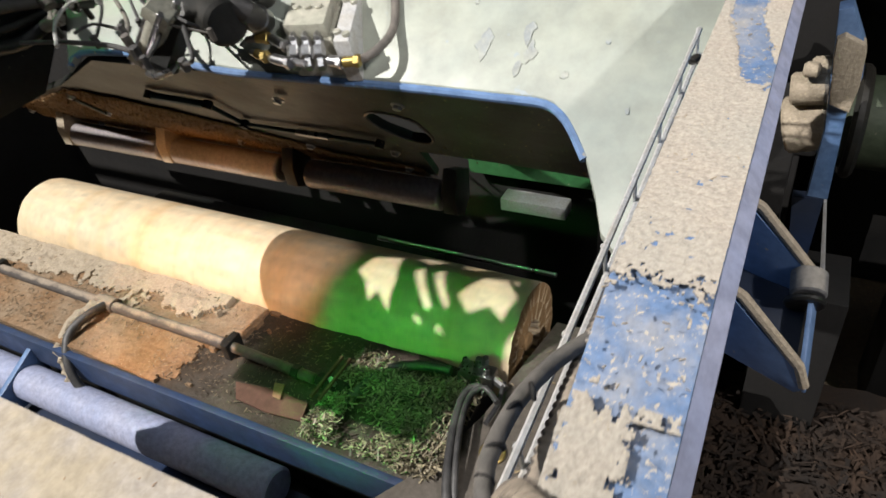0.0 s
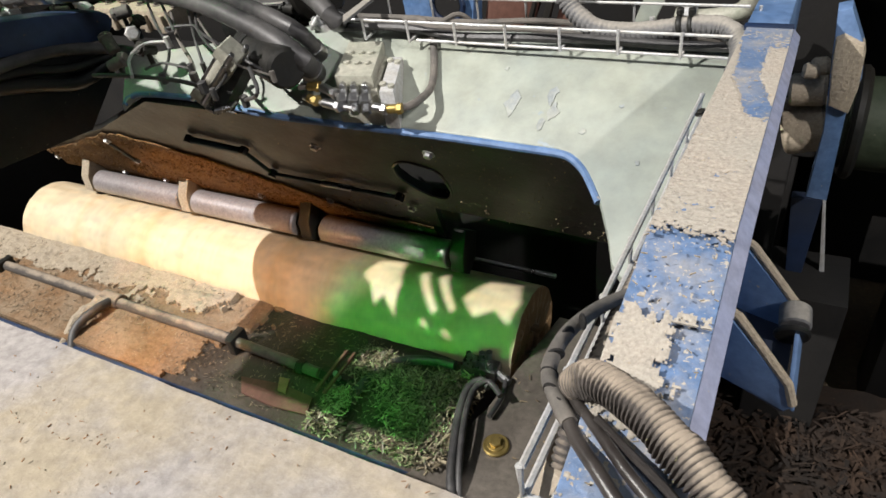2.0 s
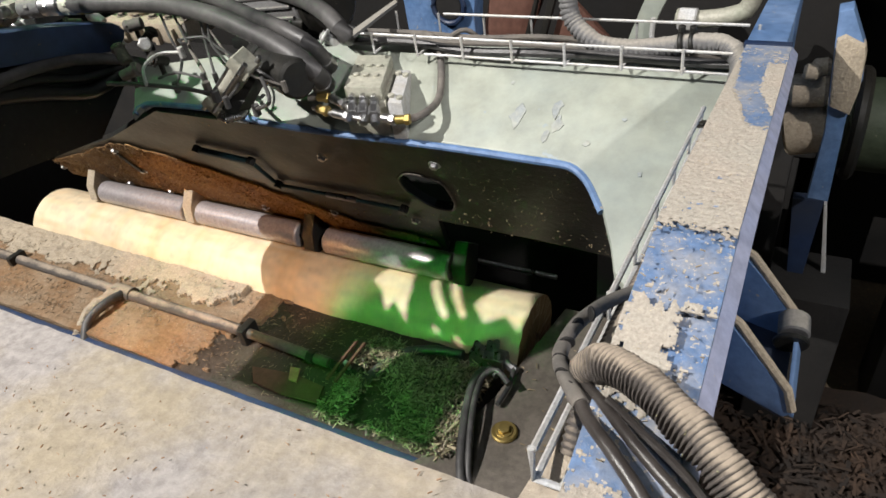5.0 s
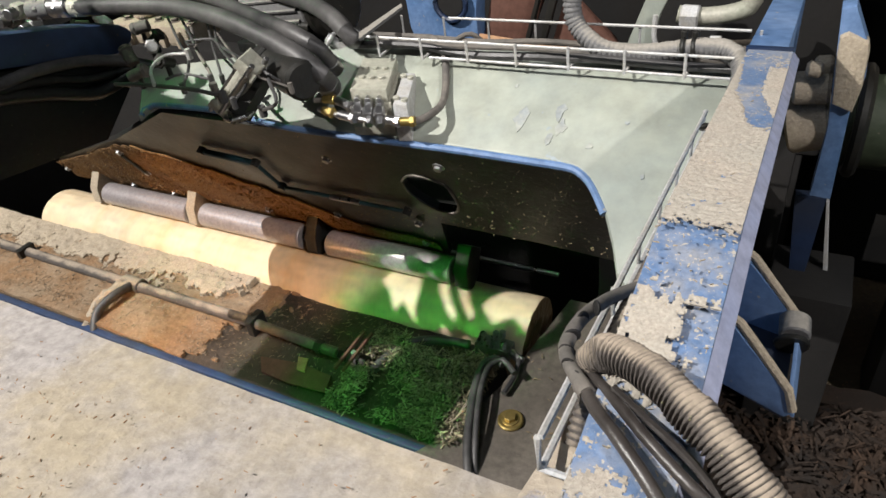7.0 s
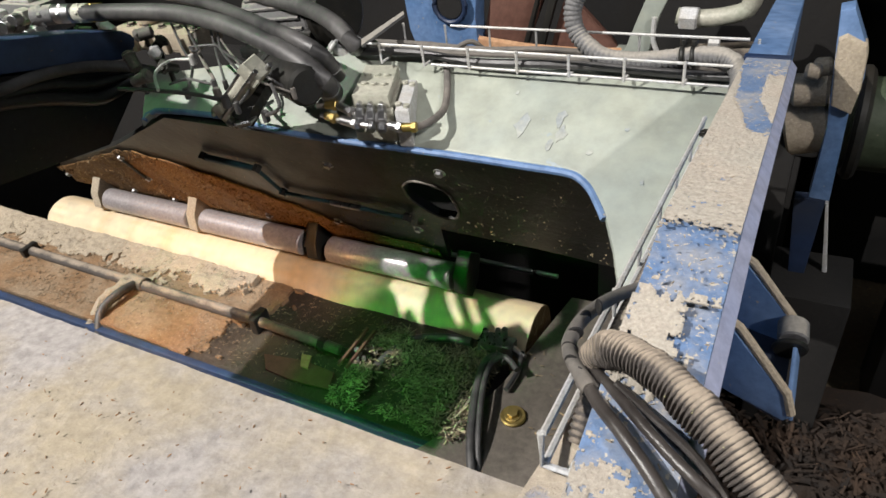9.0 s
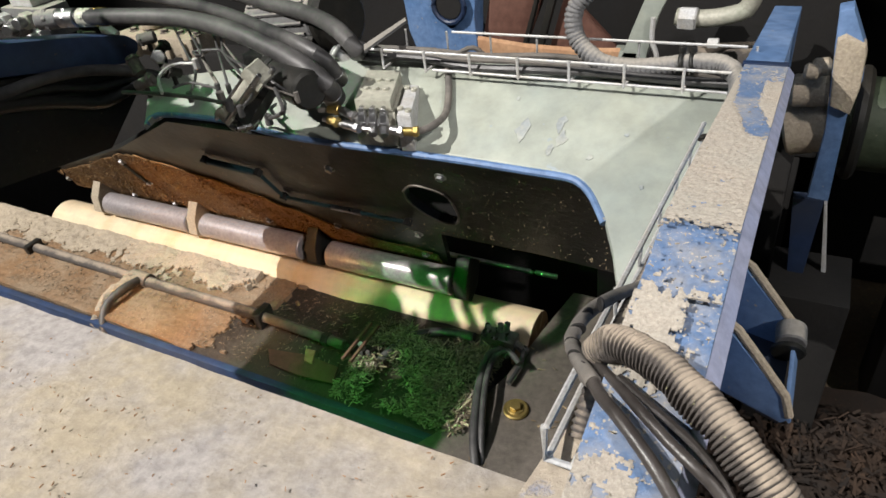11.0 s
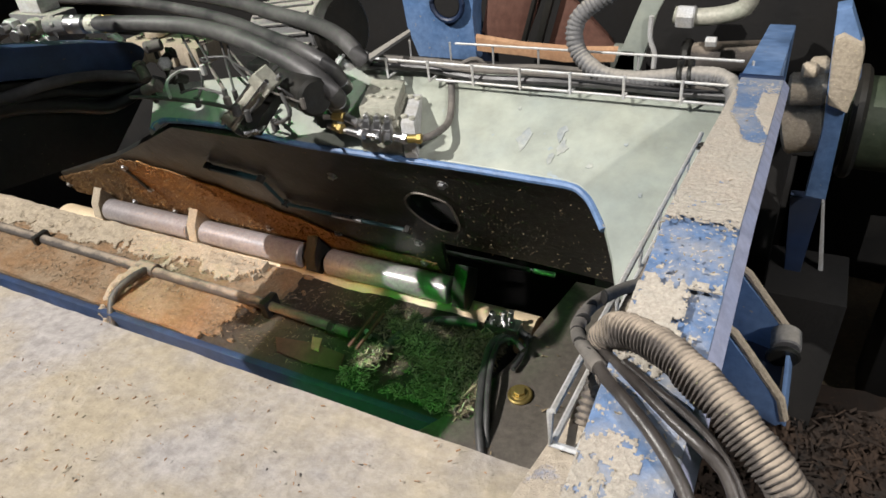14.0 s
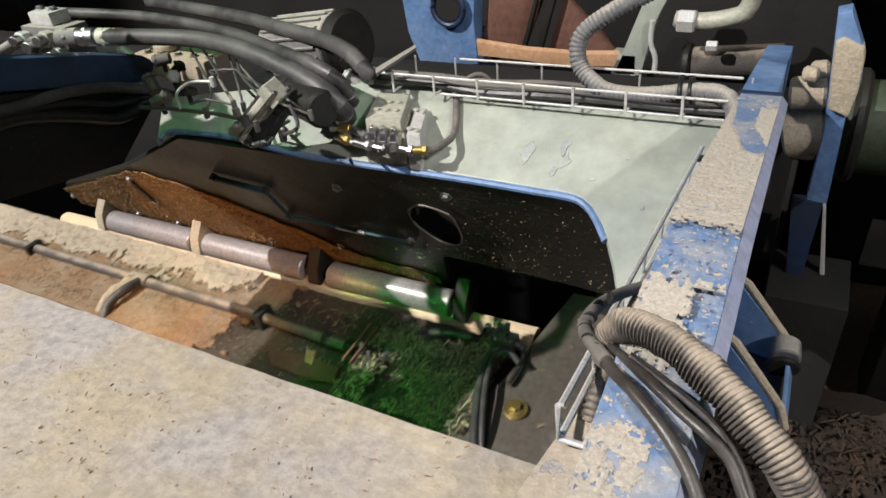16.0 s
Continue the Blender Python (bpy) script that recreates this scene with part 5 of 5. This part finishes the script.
def rear_machinery():
    y = 2.15
    r = thing("bearing_block", "blue bearing block behind the lathe", "bearing", (-1.2, 2.2, -2.1))
    part("housing", prism(B(), [(-1.361, 2.150, -0.644), (-1.054, 2.150, -0.640), (-1.073, 2.150, -0.777), (-1.071, 2.150, -0.941), (-1.317, 2.150, -0.957), (-1.354, 2.150, -0.830)], (0, 0.08, 0), 0.006), M_BLUE, r)
    c = Vector([(-1.161, 2.130, -0.729)][0])
    # a near-black disc gives the bore its inner shade
    part("bore", rod(B(), c, c + Vector((0, 0.03, 0)), 0.055, 28), M_BLACK, r)
    part("ring", tube(B(), [c + Vector((0.062 * math.cos(k * 0.3927), 0, 0.062 * math.sin(k * 0.3927))) for k in range(17)], 0.010, 8, False), M_NAVY, r)
    part("leg", box(B(), -1.25, -1.05, 2.2, 2.3, -2.09, -0.85, 0.005), M_NAVY, r)
    for k, pts in enumerate(([(-1.088, 2.200, -0.933), (-1.009, 2.200, -0.645), (-0.797, 2.200, -0.643), (-0.912, 2.200, -0.922)], [(-0.819, 2.200, -0.916), (-0.749, 2.200, -0.688), (-0.582, 2.200, -0.856), (-0.555, 2.200, -0.920)])):
        p = thing("guard_panel", "rust-brown sheet steel guard panel", "panel", Vector(pts[0]), "guard panels")
        part("sheet", prism(B(), pts, (0, 0.012, 0), 0.002), M_RUST, p)
        part("rib", prism(B(), [Vector(pts[1]) + Vector((0.0, -0.01, 0)), Vector(pts[2]) + Vector((0, -0.01, 0)), Vector(pts[2]) + Vector((0.02, -0.01, -0.02)), Vector(pts[1]) + Vector((0.02, -0.01, -0.02))], (0, 0.008, 0)), M_RUST, p)
    for pts in ([(-0.853, 2.160, -0.903), (-0.790, 2.160, -0.676), (-0.764, 2.160, -0.676), (-0.832, 2.160, -0.901)], [(-0.911, 2.160, -0.906), (-0.837, 2.160, -0.677), (-0.825, 2.160, -0.677), (-0.894, 2.160, -0.905)]):
        p = thing("guide_bar", "black steel guide bar between the panels", "bar", Vector(pts[0]), "guide bars")
        part("bar", prism(B(), pts, (0, 0.03, 0), 0.002), M_FACE, p)
    p = thing("veneer_strip", "torn orange-brown veneer strip behind the tray", "veneer", (-0.7, 2.05, -0.8))
    part("strip", prism(B(), [(-1.020, 2.050, -0.815), (-0.839, 2.050, -0.833), (-0.662, 2.050, -0.838), (-0.524, 2.050, -0.830), (-0.535, 2.050, -0.871), (-0.701, 2.050, -0.883), (-0.861, 2.050, -0.870), (-1.018, 2.050, -0.864)], (0, 0.01, 0.01), 0.002), M_BARK, p)
    p = thing("post", "pale grey painted steel post behind the tray", "post", (-0.4, 2.1, -2.1))
    part("plate", prism(B(), [(-0.551, 2.100, -0.918), (-0.480, 2.100, -0.720), (-0.439, 2.100, -0.611), (-0.371, 2.100, -0.610), (-0.424, 2.100, -0.736), (-0.464, 2.100, -0.918)], (0, 0.03, 0), 0.003), M_PLATE, p)
    part("lower", box(B(), -0.56, -0.48, 2.1, 2.16, -2.09, -0.85, 0.003), M_PLATE, p)
    part("lead", tube(B(), [(-0.432, 2.080, -0.729), (-0.432, 2.080, -0.800), (-0.416, 2.080, -0.844), (-0.416, 2.080, -0.894)], 0.008, 8), M_WIRE, p)
    g = thing("gearbox", "dusty olive gearbox with flanged shaft behind the arm", "gearbox", (-0.2, 2.2, -2.1))
    a, b = [(-0.322, 2.200, -0.904), (-0.051, 2.200, -0.877)]
    part("shaft", rod(B(), a, b, 0.05, 28), M_CONDUIT, g)
    part("flange", rod(B(), Vector(a) - Vector((0.03, 0, 0)), a, 0.062, 28), M_FACE, g)
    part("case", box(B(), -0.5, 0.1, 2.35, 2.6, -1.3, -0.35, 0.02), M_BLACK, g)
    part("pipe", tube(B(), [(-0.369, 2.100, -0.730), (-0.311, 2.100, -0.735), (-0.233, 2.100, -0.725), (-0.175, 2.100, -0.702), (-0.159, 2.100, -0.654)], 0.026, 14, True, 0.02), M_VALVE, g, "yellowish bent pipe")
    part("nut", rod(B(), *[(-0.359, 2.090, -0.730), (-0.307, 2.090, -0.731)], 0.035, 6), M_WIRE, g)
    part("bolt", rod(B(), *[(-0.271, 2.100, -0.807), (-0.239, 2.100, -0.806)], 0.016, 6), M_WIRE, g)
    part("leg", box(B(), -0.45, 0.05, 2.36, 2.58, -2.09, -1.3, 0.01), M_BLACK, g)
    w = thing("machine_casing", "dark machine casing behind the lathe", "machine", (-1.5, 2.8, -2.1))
    # cases whose near-black colour supplies the darkness behind the lathe
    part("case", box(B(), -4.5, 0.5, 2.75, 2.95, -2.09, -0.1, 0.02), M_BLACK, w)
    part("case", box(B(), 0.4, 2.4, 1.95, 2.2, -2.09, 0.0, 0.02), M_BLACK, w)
    # invented plate out of view that blocks the floodlight over log and table
    h = thing("flood_gobo", "unseen cut-out plate added to shade and dapple the log", "guard", (-1.2, 0.2, 0.3))
    bm = B()
    # outline and holes are cut for the light patches on the log
    loops = [[(-1.958, -0.115), (-1.525, -0.115), (-1.505, 0.020), (-1.479, 0.072), (-1.453, 0.124), (-1.416, 0.166), (-1.411, 0.312), (-1.494, 0.328), (-1.557, 0.338), (-1.619, 0.333), (-1.703, 0.385), (-1.776, 0.447), (-1.848, 0.510), (-1.911, 0.458), (-1.974, 0.427)],
             [(-1.932, 0.354), (-1.890, 0.395), (-1.859, 0.364), (-1.901, 0.322)],
             [(-1.807, 0.375), (-1.765, 0.406), (-1.734, 0.364)],
             [(-1.767, 0.197), (-1.749, 0.244), (-1.697, 0.260), (-1.678, 0.197), (-1.692, 0.119), (-1.713, 0.161), (-1.736, 0.135), (-1.744, 0.177)],
             [(-1.650, 0.231), (-1.636, 0.244), (-1.596, 0.161), (-1.609, 0.145)],
             [(-1.611, 0.237), (-1.596, 0.249), (-1.559, 0.171), (-1.571, 0.158)],
             [(-1.548, 0.197), (-1.515, 0.255), (-1.458, 0.265), (-1.437, 0.218), (-1.458, 0.161), (-1.484, 0.187), (-1.525, 0.161)],
             [(-1.640, 0.119), (-1.628, 0.135), (-1.619, 0.114)],
             [(-1.598, 0.109), (-1.586, 0.124), (-1.573, 0.104)],
             [(-1.671, 0.268), (-1.650, 0.279), (-1.614, 0.276), (-1.635, 0.260)],
             [(-1.588, 0.279), (-1.557, 0.289), (-1.531, 0.285), (-1.557, 0.268)],
             [(-1.723, 0.041), (-1.650, 0.052), (-1.661, -0.001), (-1.734, -0.011)]]
    edges = []
    for loop in loops:
        vs = [bm.verts.new((x, y, 0.3)) for x, y in loop]
        edges += [bm.edges.new((vs[i], vs[(i + 1) % len(vs)])) for i in range(len(vs))]
    r = bmesh.ops.triangle_fill(bm, edges=edges, use_beauty=True)
    e = bmesh.ops.extrude_face_region(bm, geom=[q for q in r["geom"] if isinstance(q, bmesh.types.BMFace)])
    bmesh.ops.translate(bm, verts=[q for q in e["geom"] if isinstance(q, bmesh.types.BMVert)], vec=(0, 0, 0.003))
    bmesh.ops.recalc_face_normals(bm, faces=bm.faces)
    part("plate", bm, M_NAVY, h, "", False)
    for y in (0.36, 0.41):
        part("hanger", rod(B(), (-1.95, y, 0.312), (-9.4, y, 0.312), 0.012, 8), M_NAVY, h)
    # added out of view to keep the bark heap in shade
    g = thing("heap_light_blocker", "unseen sheet added to keep light off the waste heap", "guard", (1.35, 0.9, -2.1))
    part("sheet", box(B(), 1.30, 1.33, 0.0, 1.9, -2.09, -0.55, 0.004), M_NAVY, g)
    part("rail", rod(B(), (1.315, 0.0, -0.545), (1.315, 1.9, -0.545), 0.02, 12), M_NAVY, g)


rear_machinery()


def debris():
    rng = random.Random(12)
    bm = B()
    for _ in range(6000):
        x, y = rng.uniform(-0.05, 1.3), rng.uniform(0.2, 1.5)
        z = -1.62 + 0.12 * noise.noise(Vector((x * 2, y * 2, 0))) - 0.25 * max(0, 0.6 - y)
        l, w, a = rng.uniform(0.004, 0.026), rng.uniform(0.002, 0.007), rng.uniform(0, 6.3)
        u, v = Vector((math.cos(a), math.sin(a), rng.uniform(-0.5, 0.5))) * l, Vector((-math.sin(a), math.cos(a), rng.uniform(-0.5, 0.5))) * w
        c = Vector((x, y, z + rng.uniform(0, 0.03)))
        bm.faces.new([bm.verts.new(p) for p in (c - u - v, c + u - v * 0.5, c + u + v * 0.5, c - u + v)])
    solid("bark_litter", bm, M_MULCH, "broken bark and veneer scraps heaped beside the lathe", "wood waste", "stuff", False)
    bm = B()
    bmesh.ops.create_grid(bm, x_segments=40, y_segments=40, size=1)
    for v in bm.verts:
        x, y = 0.66 + v.co.x * 0.72, 0.85 + v.co.y * 0.75
        v.co = Vector((x, y, -1.63 + 0.12 * noise.noise(Vector((x * 2, y * 2, 0))) - 0.25 * max(0, 0.6 - y) + 0.02 * noise.noise(Vector((x * 12, y * 12, 3)))))
    e = bmesh.ops.extrude_face_region(bm, geom=bm.faces[:])
    bmesh.ops.translate(bm, verts=[g for g in e["geom"] if isinstance(g, bmesh.types.BMVert)], vec=(0, 0, -0.48))
    bmesh.ops.recalc_face_normals(bm, faces=bm.faces)
    solid("waste_heap", bm, M_MULCH, "heap of brown bark and sawdust waste", "wood waste", "stuff")


debris()


# ---------------------------------------------------------------- what moves
def motions():
    for ob in SWINGING:
        walk(ob, [(t, Matrix.Translation(PIVOT) @ pose(0, 0, 0, a)) for t, a in SWING])
    for ob in SLIDING:
        walk(ob, [(t, Matrix.Translation((-1.2, 0.95 + s, -1.27))) for t, s in SLIDE])
    # the log spins at a steady cutting speed and thins as it is peeled
    rows, t, angle, speed = [], 0.0, 0.0, 0.85
    while t < 16.0:
        rows.append((t, angle))
        r = between(LOG_RADIUS, t)[0]
        v = speed if t < 15.4 else 0.12
        dt = max(1 / 30, round(62 / math.degrees(v / r) * 30) / 30)
        angle -= math.degrees(v / r) * dt
        t += dt
    rows.append((16.0, angle))
    x = (LOG_X[0] + LOG_X[1]) / 2
    walk(LOG, [(s, pose(x, *between(LOG_PLACE, s), a)) for s, a in rows])
    for ob, turn, inset in STAVES:
        walk(ob, [(s, pose(0, 0, 0, turn) @ Matrix.Translation((0, 0, max(0.028, r - inset)))) for s, r in LOG_RADIUS])


motions()
